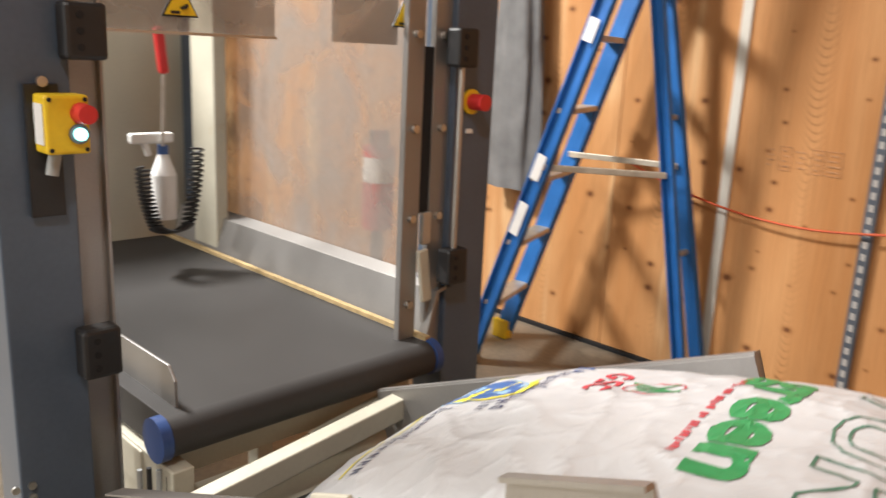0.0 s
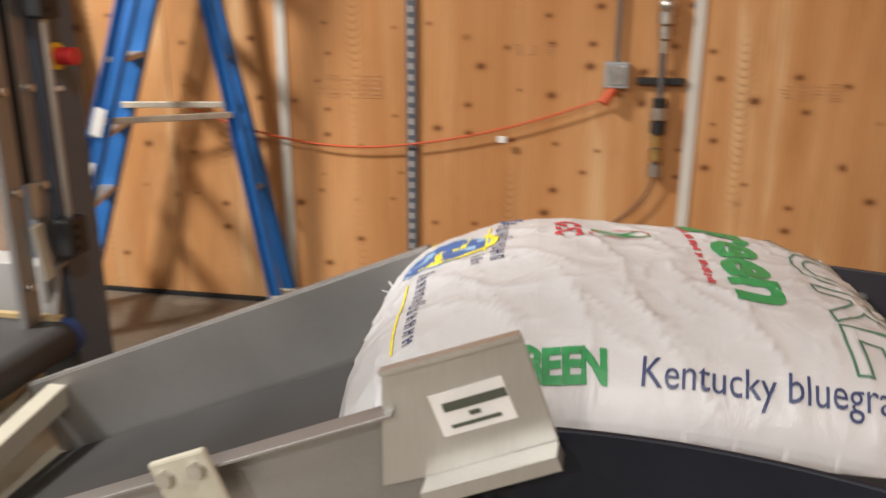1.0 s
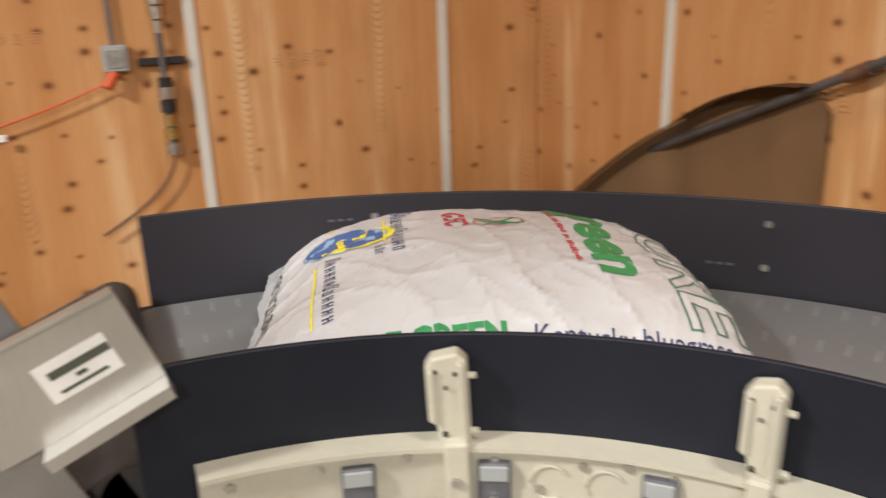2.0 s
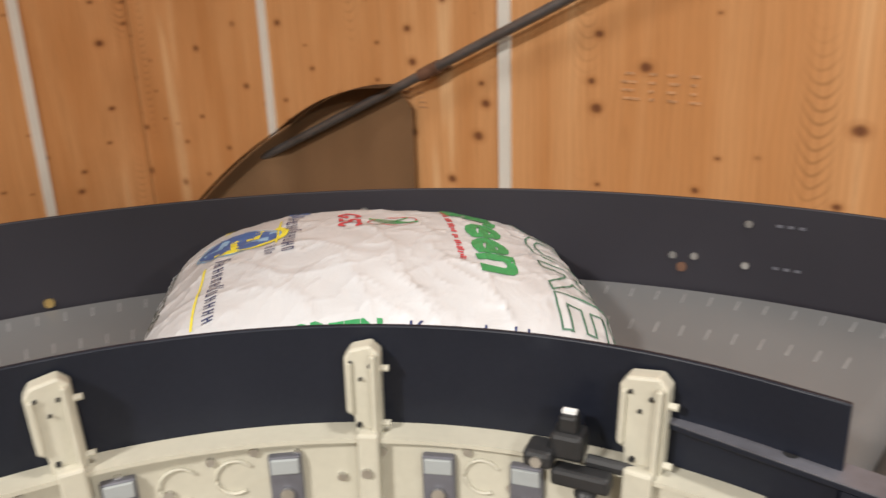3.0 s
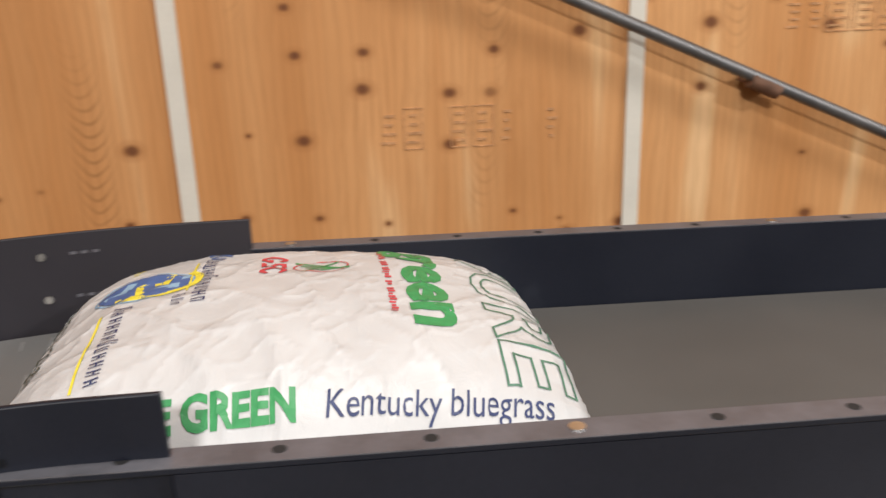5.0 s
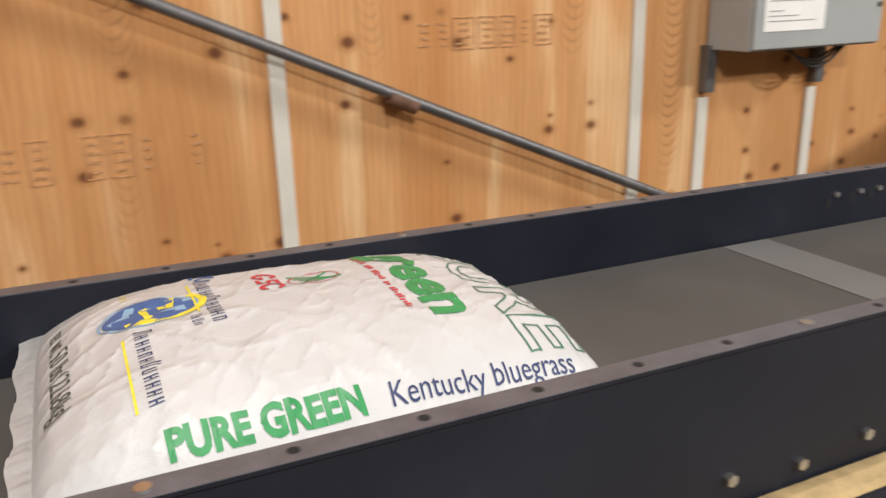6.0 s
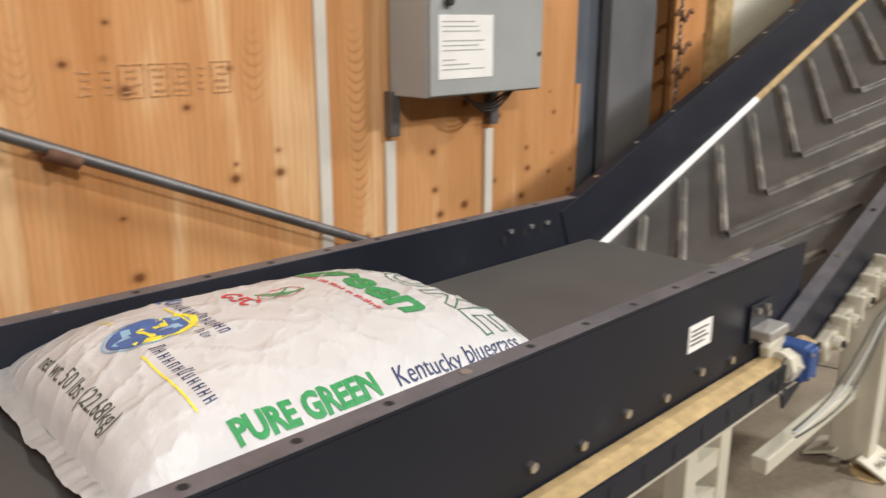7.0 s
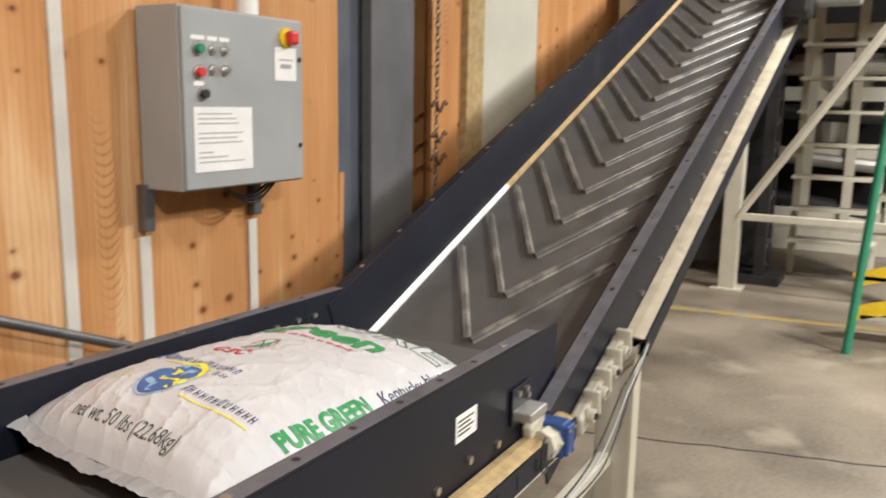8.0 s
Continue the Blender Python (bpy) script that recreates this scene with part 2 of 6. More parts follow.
RED = mat("red_plastic", (0.62, 0.03, 0.03), 0.38, var=0.12, scale=12)
WHITE = mat("white_label", (0.80, 0.80, 0.78), 0.55, var=0.06, scale=12)
GREYBOX = mat("grey_enamel", (0.33, 0.35, 0.35), 0.42, var=0.08, scale=4, fine=260, bump=0.1)
CARD = mat("brown_cardboard", (0.16, 0.085, 0.036), 0.8, var=0.15, scale=5, fine=120, bump=0.15, stretch=(1, 1, 0.3))
GALV = mat("galvanised_pipe", (0.17, 0.17, 0.175), 0.42, metal=0.75, var=0.25, scale=8, bump=0.1)
RUST = mat("rusty_coupling", (0.15, 0.075, 0.045), 0.65, metal=0.3, var=0.35, scale=30, bump=0.3)
ORANGE = mat("orange_hose", (0.62, 0.10, 0.03), 0.5, var=0.1, scale=12)
CLOTH = mat("grey_cloth", (0.15, 0.15, 0.15), 0.9, var=0.25, scale=8, fine=300, bump=0.4)
BLUEP = mat("blue_plastic", (0.022, 0.06, 0.20), 0.42, var=0.15, scale=12)
GREENP = mat("green_rail_paint", (0.02, 0.22, 0.12), 0.42, var=0.15, scale=8)
BRASS = mat("brass", (0.6, 0.42, 0.16), 0.35, metal=1.0, var=0.2, scale=20)
PALE = mat("pale_panel_paint", (0.52, 0.51, 0.43), 0.6, var=0.08, scale=3)
STAMP = mat("faded_stamp_ink", (0.47, 0.245, 0.11), 0.8, var=0.4, scale=60)
YLINE = mat("floor_line_paint", (0.32, 0.235, 0.07), 0.7, var=0.25, scale=12, wear_or_glint=((0.24, 0.21, 0.16), 9, 0.52))
PLASTIC = clear_sheet("scuffed_clear_plastic")
TEAL = glow("lit_button", (0.35, 0.95, 0.9), 4.0)


# ---- mesh helpers ----
def box(bm, c, s, rot=None, bev=0.0):
    """A box by centre and size; rot: a 3x3 or 4x4 turn."""
    m = Matrix.Translation(c) @ (rot.to_4x4() if rot else Matrix()) @ Matrix.Diagonal((*s, 1))
    r = bmesh.ops.create_cube(bm, size=1, matrix=m)
    if bev:
        ed = list({e for v in r["verts"] for e in v.link_edges})
        bmesh.ops.bevel(bm, geom=ed, offset=bev, segments=2, affect="EDGES", profile=0.5)
    return bm


def rod(bm, a, b, r, seg=12, r2=None):
    a, b = Vector(a), Vector(b)
    m = Matrix.Translation((a + b) / 2) @ (b - a).to_track_quat("Z", "Y").to_matrix().to_4x4()
    bmesh.ops.create_cone(bm, cap_ends=True, segments=seg, radius1=r, radius2=r if r2 is None else r2, depth=(b - a).length, matrix=m)
    return bm


def ball(bm, c, r, s=(1, 1, 1), seg=14):
    bmesh.ops.create_uvsphere(bm, u_segments=seg, v_segments=seg // 2 + 1, radius=r, matrix=Matrix.Translation(c) @ Matrix.Diagonal((*s, 1)))
    return bm


def tube(bm, pts, r, seg=8):
    """A round tube through points."""
    pts = [Vector(p) for p in pts]
    rings = []
    for i, p in enumerate(pts):
        d = (pts[min(i + 1, len(pts) - 1)] - pts[max(i - 1, 0)]).normalized()
        q = d.to_track_quat("Z", "Y")
        rings.append([bm.verts.new(p + q @ Vector((r * math.cos(k * math.tau / seg), r * math.sin(k * math.tau / seg), 0))) for k in range(seg)])
    for a, b in zip(rings, rings[1:]):
        for k in range(seg):
            bm.faces.new((a[k], a[(k + 1) % seg], b[(k + 1) % seg], b[k]))
    bm.faces.new(rings[0][::-1]), bm.faces.new(rings[-1])
    return bm


def slab(bm, poly, axis, lo, hi):
    """A flat polygon extruded along an axis: poly holds the two other coordinates in xyz order."""
    def full(p, v):
        q = list(p)
        q.insert(axis, v)
        return q
    a, b = [bm.verts.new(full(p, lo)) for p in poly], [bm.verts.new(full(p, hi)) for p in poly]
    bm.faces.new(a), bm.faces.new(b[::-1])
    k = len(poly)
    for i in range(k):
        bm.faces.new((a[i], b[i], b[(i + 1) % k], a[(i + 1) % k]))
    bmesh.ops.recalc_face_normals(bm, faces=bm.faces[:])
    return bm


def sweep(bm, frames, prof):
    """A closed profile carried through frames: each is (origin, side, up)."""
    rings = [[bm.verts.new(o + s * u + w * v) for u, v in prof] for o, s, w in frames]
    k = len(prof)
    for a, b in zip(rings, rings[1:]):
        for i in range(k):
            bm.faces.new((a[i], a[(i + 1) % k], b[(i + 1) % k], b[i]))
    bm.faces.new(rings[0]), bm.faces.new(rings[-1][::-1])
    bmesh.ops.recalc_face_normals(bm, faces=bm.faces[:])
    return bm


def base_of(ob):
    while ob.parent:
        ob = ob.parent
    return ob.location


def part(name, bm, material, parent=None, label="", smooth=None, bev=0.0):
    """One mesh object from world-space geometry, under its thing or part."""
    me = bpy.data.meshes.new(name)
    if parent:
        bmesh.ops.translate(bm, verts=bm.verts[:], vec=-base_of(parent))
    bm.to_mesh(me)
    bm.free()
    me.materials.append(material)
    if smooth is not None:
        me.shade_smooth()
        me.set_sharp_from_angle(angle=radians(smooth))
    ob = new(name, me)
    ob.parent = parent
    if bev:
        b = ob.modifiers.new("edge", "BEVEL")
        b.width, b.segments, b.limit_method, b.angle_limit = bev, 2, "ANGLE", radians(40)
    if label:
        ob["label"] = label
    return ob


def thing(name, at, label, category, group="", kind=""):
    ob = new(name)
    ob.location = at
    return tagged(ob, label, category, group, kind)


def B():
    return bmesh.new()


# ---- the plan ----
CX, CY = 0.16, -2.16          # centre of the curve
R_OUT, R_IN = 1.50, 0.765     # guards of the curve
Z_CURVE = 0.86                # its belt
X_WEST, X_END = -3.56, 3.86
Y_FAR, Y_NEAR = -0.66, -1.40  # guards of the straight belt
SLOPE = -0.014


def rail_z(x):
    return 0.99 + SLOPE * (x - 0.2)


def belt_z(x):
    return rail_z(x) - 0.155


# ---- setting ----
floor = tagged(part("floor", box(B(), (6, -4, -0.1), (44, 36, 0.2)), CONC), "worn stained grey concrete floor slab of the hall", "floor", kind="structure")
ceiling = tagged(part("ceiling", box(B(), (6, -4, 4.7), (44, 36, 0.2)), CEIL), "pale steel ceiling over the hall", "ceiling", kind="structure")
for nm, c, s in (("wall_south", (6, -12.1, 2.3), (44, 0.2, 4.6)), ("wall_east", (20.1, -4, 2.3), (0.2, 36, 4.6)), ("wall_far", (12, 4.1, 2.3), (16.3, 0.2, 4.6))):
    tagged(part(nm, box(B(), c, s), WALLP), "plain painted wall that closes the hall", "wall", kind="structure")

wall_north = tagged(part("wall_north", box(B(), (0.15, 0.1, 2.3), (7.42, 0.16, 4.6)), PLY_N), "stud wall lined with knotty plywood sheets and pale battens", "wall", kind="structure")
wall_west = tagged(part("wall_west", box(B(), (X_WEST - 0.1, -5.9, 2.3), (0.16, 12.16, 4.6)), PLY_W), "stud wall lined with knotty plywood sheets and pale battens", "wall", kind="structure")


def sheet_n(a, b, lo, hi):
    part("plywood_sheet", box(B(), ((a + b) / 2, 0.01, (lo + hi) / 2), (b - a - 0.006, 0.02, hi - lo - 0.004)), PLY_N, wall_north)


def sheet_w(a, b, lo, hi):
    part("plywood_sheet", box(B(), (X_WEST - 0.01, (a + b) / 2, (lo + hi) / 2), (0.02, b - a - 0.006, hi - lo - 0.004)), PLY_W, wall_west)


SEAMS_N = (-3.56, -2.47, -1.22, 0.0, 1.22, 2.44, 3.86)
SEAMS_W = (0.0, -0.55, -1.76, -3.0, -4.22, -5.44, -6.66, -7.88)
for a, b in zip(SEAMS_N, SEAMS_N[1:]):
    sheet_n(a, b, 0.01, 2.44), sheet_n(a, b, 2.44, 4.58)
for b, a in zip(SEAMS_W, SEAMS_W[1:]):
    sheet_w(a, b, 0.01, 2.44), sheet_w(a, b, 2.44, 4.58)
for x in SEAMS_N[1:-1]:
    part("batten", box(B(), (x, -0.006, 1.6), (0.045, 0.012, 3.1)), BATTEN, wall_north, "pale painted batten over a sheet joint")
for x in (2.735, 3.27):
    part("batten", box(B(), (x, -0.006, 0.55), (0.045, 0.012, 1.1)), BATTEN, wall_north, "pale painted batten below the control box")
for y in (-0.55, -1.76, -3.63):
    part("batten", box(B(), (X_WEST + 0.006, y, 1.6), (0.012, 0.045, 3.1)), BATTEN, wall_west, "pale painted batten over a sheet joint")


def stamp(u, z, w, h, along):
    """A faded grade stamp: rows of plain bars."""
    bm, rnd = B(), random.Random(int(u * 100) + 7)

    def bar(x, zz, wide, tall):
        if along == 0:
            box(bm, (u + x, -0.0012, zz), (wide, 0.0024, tall))
        else:
            box(bm, (X_WEST + 0.0012, u - x, zz), (0.0024, wide, tall))

    x = -w / 2
    while x < w / 2:
        k = rnd.uniform(0.035, 0.075)
        if rnd.random() < 0.85:
            if rnd.random() < 0.4:
                for dx in (-k / 2, k / 2):
                    bar(x + k / 2 + dx, z, 0.003, h)
                for dz in (-h / 2, h / 2):
                    bar(x + k / 2, z + dz, k, 0.003)
            for r in range(4):
                q = k * rnd.uniform(0.35, 0.75)
                bar(x + k / 2 + rnd.uniform(-0.1, 0.1) * k, z + h * (0.33 - 0.22 * r), q, h * 0.07)
        x += k + 0.014
    part("grade_stamp", bm, STAMP, wall_north if along == 0 else wall_west, "faded unreadable grade stamp printed on plywood")


for u, z, w, h in ((-0.695, 1.15, 0.22, 0.11), (0.745, 1.10, 0.46, 0.11), (1.36, 1.36, 0.08, 0.06), (1.85, 1.36, 0.42, 0.09), (-1.7, 1.05, 0.24, 0.08)):
    stamp(u, z, w, h, 0)
for u, z, w, h in ((-1.25, 1.12, 0.2, 0.07), (-3.3, 1.1, 0.3, 0.1), (-2.45, 1.28, 0.2, 0.06)):
    stamp(u, z, w, h, 1)


# ---- curved belt conveyor ----
def arc(r, a0=0.0, a1=90.0, n=40, z=0.0, ext0=0.0, ext1=0.0):
    """Frames along the curve from its start (a = 90) to its end (a = 0): origin, outward side, up. ext: straight lengths at the ends."""
    out = []
    up = Vector((0, 0, 1))
    if ext0:
        out.append((Vector((CX - r, CY - ext0, z)), Vector((-1, 0, 0)), up))
    for i in range(n + 1):
        a = radians(a1 + (a0 - a1) * i / n)
        s = Vector((-math.sin(a), math.cos(a), 0))
        out.append((Vector((CX, CY, z)) + s * r, s, up))
    if ext1:
        out.append((Vector((CX + ext1, CY + r, z)), Vector((0, 1, 0)), up))
    return out


curve = thing("curve_conveyor", (CX, CY, 0), "curved belt conveyor with dark guards and a cream enamelled inner frame", "conveyor")
part("outer_guard", sweep(B(), arc(R_OUT, ext1=0.08, n=48), [(0, 0.80), (0.008, 0.80), (0.008, 1.05), (0, 1.05)]), SLATE, curve, "dark slate plastic outer guard", smooth=30, bev=0.002)
part("inner_guard", sweep(B(), arc(R_IN, ext0=0.06, ext1=0.07, n=48), [(-0.008, 0.80), (0, 0.80), (0, 1.067), (-0.008, 1.067)]), NAVY, curve, "blue-black inner guard", smooth=30, bev=0.002)
curve_belt = part("belt", sweep(B(), arc((R_OUT + R_IN) / 2, n=64, z=Z_CURVE), [(-0.36, -0.09), (0.36, -0.09), (0.36, 0), (-0.36, 0)]), BELTC, curve, "grey curve belt with pale stitch marks", smooth=30)
for a in (0.0, 90.0):
    s = Vector((-math.sin(radians(a)), math.cos(radians(a)), 0))
    c = Vector((CX, CY, Z_CURVE - 0.046))
    part("end_roller", rod(B(), c + s * (R_IN + 0.01), c + s * (R_OUT - 0.01), 0.046, 24), BELTC, curve, smooth=40)
bm = B()
for i in range(44):
    for r in (R_OUT - 0.055, R_OUT - 0.21):
        a = radians(1.5 + i * 2.0 + (1.0 if r < R_OUT - 0.1 else 0))
        s = Vector((-math.sin(a), math.cos(a), 0))
        box(bm, Vector((CX, CY, Z_CURVE + 0.0006)) + s * r, (0.0028, 0.045, 0.0012), Matrix.Rotation(a, 3, "Z"))
tagged(part("stitch_marks", bm, TICK, curve_belt), kind="stuff")
for a, z in ((72.0, 1.005), (72.0, 0.915), (41.5, 1.005), (41.5, 0.915), (11.5, 1.009), (11.5, 0.925), (16.8, 0.930), (15.2, 0.932)):
    q = radians(a)
    c = Vector((CX - math.sin(q) * (R_OUT - 0.001), CY + math.cos(q) * (R_OUT - 0.001), z))
    part("guard_bolt", rod(B(), c, c + Vector((math.sin(q), -math.cos(q), 0)) * 0.004, 0.0075, 8), ZINC, curve)
for a, z, m in ((16.1, 0.907, RUST), (66.5, 0.875, BRASS)):
    q = radians(a)
    c = Vector((CX - math.sin(q) * (R_OUT - 0.001), CY + math.cos(q) * (R_OUT - 0.001), z))
    part("guard_bolt", rod(B(), c, c + Vector((math.sin(q), -math.cos(q), 0)) * 0.004, 0.010, 10), m, curve)
for a, z in ((75.5, 1.0), (75.5, 0.908), (9.4, 1.011), (9.4, 0.927), (45.5, 0.915)):
    for k in range(3):
        q = radians(a - 0.75 * k)
        c = Vector((CX - math.sin(q) * (R_OUT - 0.0012), CY + math.cos(q) * (R_OUT - 0.0012), z))
        part("guard_mark", box(B(), c, (0.011, 0.002, 0.005), Matrix.Rotation(q, 3, "Z")), FLANGE, curve)
part("edge_strip", box(B(), (CX + 0.045, CY + R_OUT - 0.06, Z_CURVE - 0.05), (0.012, 0.09, 0.10), bev=0.004), WHITE, curve, "white plastic edge strip")
part("edge_strip", box(B(), (CX - R_OUT + 0.06, CY - 0.045, Z_CURVE - 0.05), (0.09, 0.012, 0.10), bev=0.004), WHITE, curve, "white plastic edge strip")
part("wood_block", box(B(), (CX + 0.07, CY + R_OUT - 0.05, Z_CURVE - 0.06), (0.03, 0.08, 0.07), Matrix.Rotation(radians(20), 3, "Z"), bev=0.004), RUST, curve, "rust-brown block in the gap")
# outer support and bed
part("outer_frame", sweep(B(), arc(R_OUT, n=40), [(0.008, 0.62), (0.05, 0.62), (0.05, 0.80), (0.008, 0.80)]), CREAM, curve, "cream enamelled outer frame", smooth=30)
part("bed", sweep(B(), arc((R_OUT + R_IN) / 2, n=40, z=0.70), [(-0.37, -0.02), (0.37, -0.02), (0.37, 0.0), (-0.37, 0.0)]), CREAM, curve, smooth=30)
inner_frame = part("inner_frame", sweep(B(), arc(R_IN, n=48), [(-0.035, 0.60), (-0.009, 0.60), (-0.009, 0.924), (-0.035, 0.924)]), CREAM, curve, "cream enamelled inner frame plate", smooth=30)
part("frame_cap", sweep(B(), arc(R_IN, n=48), [(-0.05, 0.925), (-0.009, 0.925), (-0.009, 0.931), (-0.05, 0.931)]), CREAM, curve, smooth=30)
part("floor_pedestal", box(B(), (CX - 0.78, CY + 0.78, 0.34), (0.16, 0.16, 0.68), Matrix.Rotation(radians(45), 3, "Z")), CREAM, curve, bev=0.006)


def inward(a, r, z):
    a = radians(a)
    return Vector((CX - math.sin(a) * r, CY + math.cos(a) * r, z)), Matrix.Rotation(a, 3, "Z")


for a, tilt, w in ((65.9, -2, 0.052), (37.2, 1, 0.045), (10.4, 2, 0.056)):
    p, q = inward(a, R_IN - 0.024, 1.005)
    q = q @ Matrix.Rotation(radians(tilt), 3, "Y")

    def at(dx, dy, dz):
        return p + q @ Vector((dx, dy, dz))

    # plate with a clipped corner and a hooked shoulder, standing on a narrower foot
    prof = [(-w / 2, -0.045), (-w / 2, 0.030), (-w / 2 + 0.008, 0.042), (w / 2 - 0.012, 0.048), (w / 2, 0.036), (w / 2, -0.075), (w / 2 - 0.012, -0.085), (-w / 2 + 0.012, -0.085), (-w / 2 + 0.010, -0.050)]
    bm = slab(B(), prof, 1, -0.013, 0.013)
    bmesh.ops.transform(bm, matrix=Matrix.Translation(p) @ q.to_4x4(), verts=bm.verts[:])
    br = part("guard_bracket", bm, CREAM, curve, "cream moulded guard bracket", bev=0.0035)
    part("bracket_rib", box(B(), at(w / 2 - 0.008, -0.016, -0.02), (0.007, 0.014, 0.115), q, bev=0.002), CREAM, br)
    part("bracket_rib", box(B(), at(-w / 2 + 0.007, -0.014, -0.008), (0.006, 0.010, 0.070), q, bev=0.002), CREAM, br)
    part("bracket_foot", box(B(), at(0.006, -0.016, -0.165), (w * 0.62, 0.034, 0.20), q, bev=0.004), CREAM, br)
    for dx, dz, r, m in ((-0.014, 0.026, 0.0024, NEAR_BLACK), (0.010, 0.022, 0.0024, NEAR_BLACK), (-0.002, 0.004, 0.0022, NEAR_BLACK), (-0.006, -0.060, 0.0034, NEAR_BLACK), (0.010, -0.072, 0.0034, NEAR_BLACK), (0.004, -0.118, 0.0068, ZINC), (-0.004, -0.20, 0.0068, ZINC)):
        dy = -0.034 if dz < -0.09 else -0.0135
        part("bolt", rod(B(), at(dx, dy, dz), at(dx, dy - 0.004, dz), r, 10), m, br)
    for dz in (0.015, -0.062, -0.105):
        part("pin", rod(B(), at(w / 2 - 0.002, -0.006, dz), at(w / 2 + 0.010, -0.006, dz), 0.0045, 8), CREAM, br)
for a in (61.5, 45.5, 29.9, 21.0, 75.0):
    p, q = inward(a, R_IN - 0.04, 0.822)
    part("latch_plate", box(B(), p, (0.042, 0.012, 0.17), q, bev=0.003), FLANGE, inner_frame, "dark steel latch plate with a screw")
    part("plate_pad", box(B(), inward(a, R_IN - 0.0475, 0.893)[0], (0.036, 0.004, 0.022), q, bev=0.002), GREYBOX, inner_frame)
    p, q = inward(a, R_IN - 0.047, 0.853)
    part("screw", rod(B(), p, p - q @ Vector((0, 0.005, 0)), 0.009, 10), ZINC, inner_frame)
for i in range(20):
    p, q = inward(5.4 + i * 4.31, R_IN - 0.036, 0.912 if i % 5 == 0 else 0.905 if i % 2 else 0.868)
    part("screw", rod(B(), p, p - q @ Vector((0, 0.004, 0)), 0.006, 8), ZINC, inner_frame)
for a in (50.6, 25.5, 56.0):
    p, q = inward(a, R_IN - 0.037, 0.878)
    bm = B()
    tube(bm, [p + q @ Vector((0.024 * math.cos(t), 0, 0.024 * math.sin(t))) for t in np.linspace(0.6, 5.2, 16)], 0.0025, 6)
    part("stamped_ring", bm, CREAM, inner_frame)

# sensor on the inner guard
sensor = thing("photo_sensor", (CX - 0.30, CY + R_IN - 0.10, 0.86), "small black photo sensor on a clamp beside the inner guard", "sensor")
p, q = inward(16.6, R_IN - 0.055, 0.960)
part("housing", box(B(), p, (0.040, 0.036, 0.034), q, bev=0.006), BLACK, sensor)
part("lens_block", box(B(), p + Vector((0, 0, 0.026)), (0.022, 0.022, 0.024), q, bev=0.004), BLACK, sensor)
part("optic", box(B(), p + q @ Vector((-0.030, -0.012, -0.014)), (0.036, 0.040, 0.022), q, bev=0.006), BLACK, sensor)
part("optic_lens", rod(B(), p + q @ Vector((-0.030, -0.032, -0.014)), p + q @ Vector((-0.030, -0.036, -0.014)), 0.007, 14), ZINC, sensor, "bright sensor lens")
part("arm", rod(B(), p + q @ Vector((0.02, 0.0, -0.02)), p + q @ Vector((0.09, 0.01, -0.03)), 0.008, 10), BLACK, sensor)
part("label_plate", box(B(), p + Vector((0, 0, 0.040)), (0.016, 0.008, 0.004), q), WHITE, sensor)
p2, q = inward(15.0, R_IN - 0.07, 0.925)
part("clamp", box(B(), p2, (0.070, 0.024, 0.022), q, bev=0.005), BLACK, sensor)
bm = B()
for k in range(7):
    c, _ = inward(14.6, R_IN - 0.07, 0.905 - k * 0.022)
    ball(bm, c, 0.014, (1, 1, 0.7), 10)
part("cable_boot", bm, BLACK, sensor, smooth=40)

# ---- straight belt conveyor ----
X0, X1 = 0.235, 3.12
straight = thing("belt_conveyor", (1.7, -1.03, 0), "straight belt conveyor with blue-black steel sides on cream legs", "conveyor")


def along(x, y, dz):
    return Vector((x, y, rail_z(x) + dz))


def lath(bm, x0, x1, prof):
    """A (y, dz) profile carried along the straight belt."""
    return sweep(bm, [(Vector((x, 0, rail_z(x))), Vector((0, 1, 0)), Vector((0, 0, 1))) for x in (x0, x1)], prof)


far_side = part("far_side", lath(B(), X0, X1 - 0.13, [(-0.66, -0.27), (-0.654, -0.27), (-0.654, -0.004), (-0.62, -0.004), (-0.62, 0), (-0.66, 0)]), NAVY, straight, "blue-black steel side with a drilled flange", bev=0.0015)
near_side = part("near_side", lath(B(), X0 - 0.193, X1 - 0.27, [(-1.384, 0), (-1.384, -0.30), (-1.389, -0.30), (-1.389, -0.008), (-1.423, -0.008), (-1.423, 0)]), NAVY, straight, "blue-black steel side with a drilled flange", bev=0.0015)
part("web", lath(B(), X0, X1 - 0.12, [(-1.420, -0.010), (-1.414, -0.010), (-1.414, -0.29), (-1.49, -0.29), (-1.49, -0.35), (-1.494, -0.35), (-1.494, -0.284), (-1.420, -0.284)]), NAVY, straight, "dark pressed steel side frame with a ledge")
part("flange_edge", lath(B(), X0 - 0.193, X1 - 0.27, [(-1.424, 0.0015), (-1.384, 0.0015), (-1.384, 0.0), (-1.424, 0.0)]), FLANGE, near_side, "rubbed grey drilled flange")
part("flange_edge", lath(B(), X0, X1 - 0.13, [(-0.66, 0.0015), (-0.62, 0.0015), (-0.62, 0.0), (-0.66, 0.0)]), FLANGE, far_side, "rubbed grey drilled flange")
bm = lath(B(), 0.9, X1 - 0.13, [(-1.488, -0.283), (-1.425, -0.283), (-1.425, -0.276), (-1.45, -0.272), (-1.475, -0.277)])
part("dust_drift", bm, DUST, straight, "tan drift of spilled grass seed on the ledge")
part("foot_rail", lath(B(), X0, X1 - 0.1, [(-1.475, -0.38), (-1.40, -0.38), (-1.40, -0.352), (-1.475, -0.352)]), CREAM, straight, "cream bottom rail")
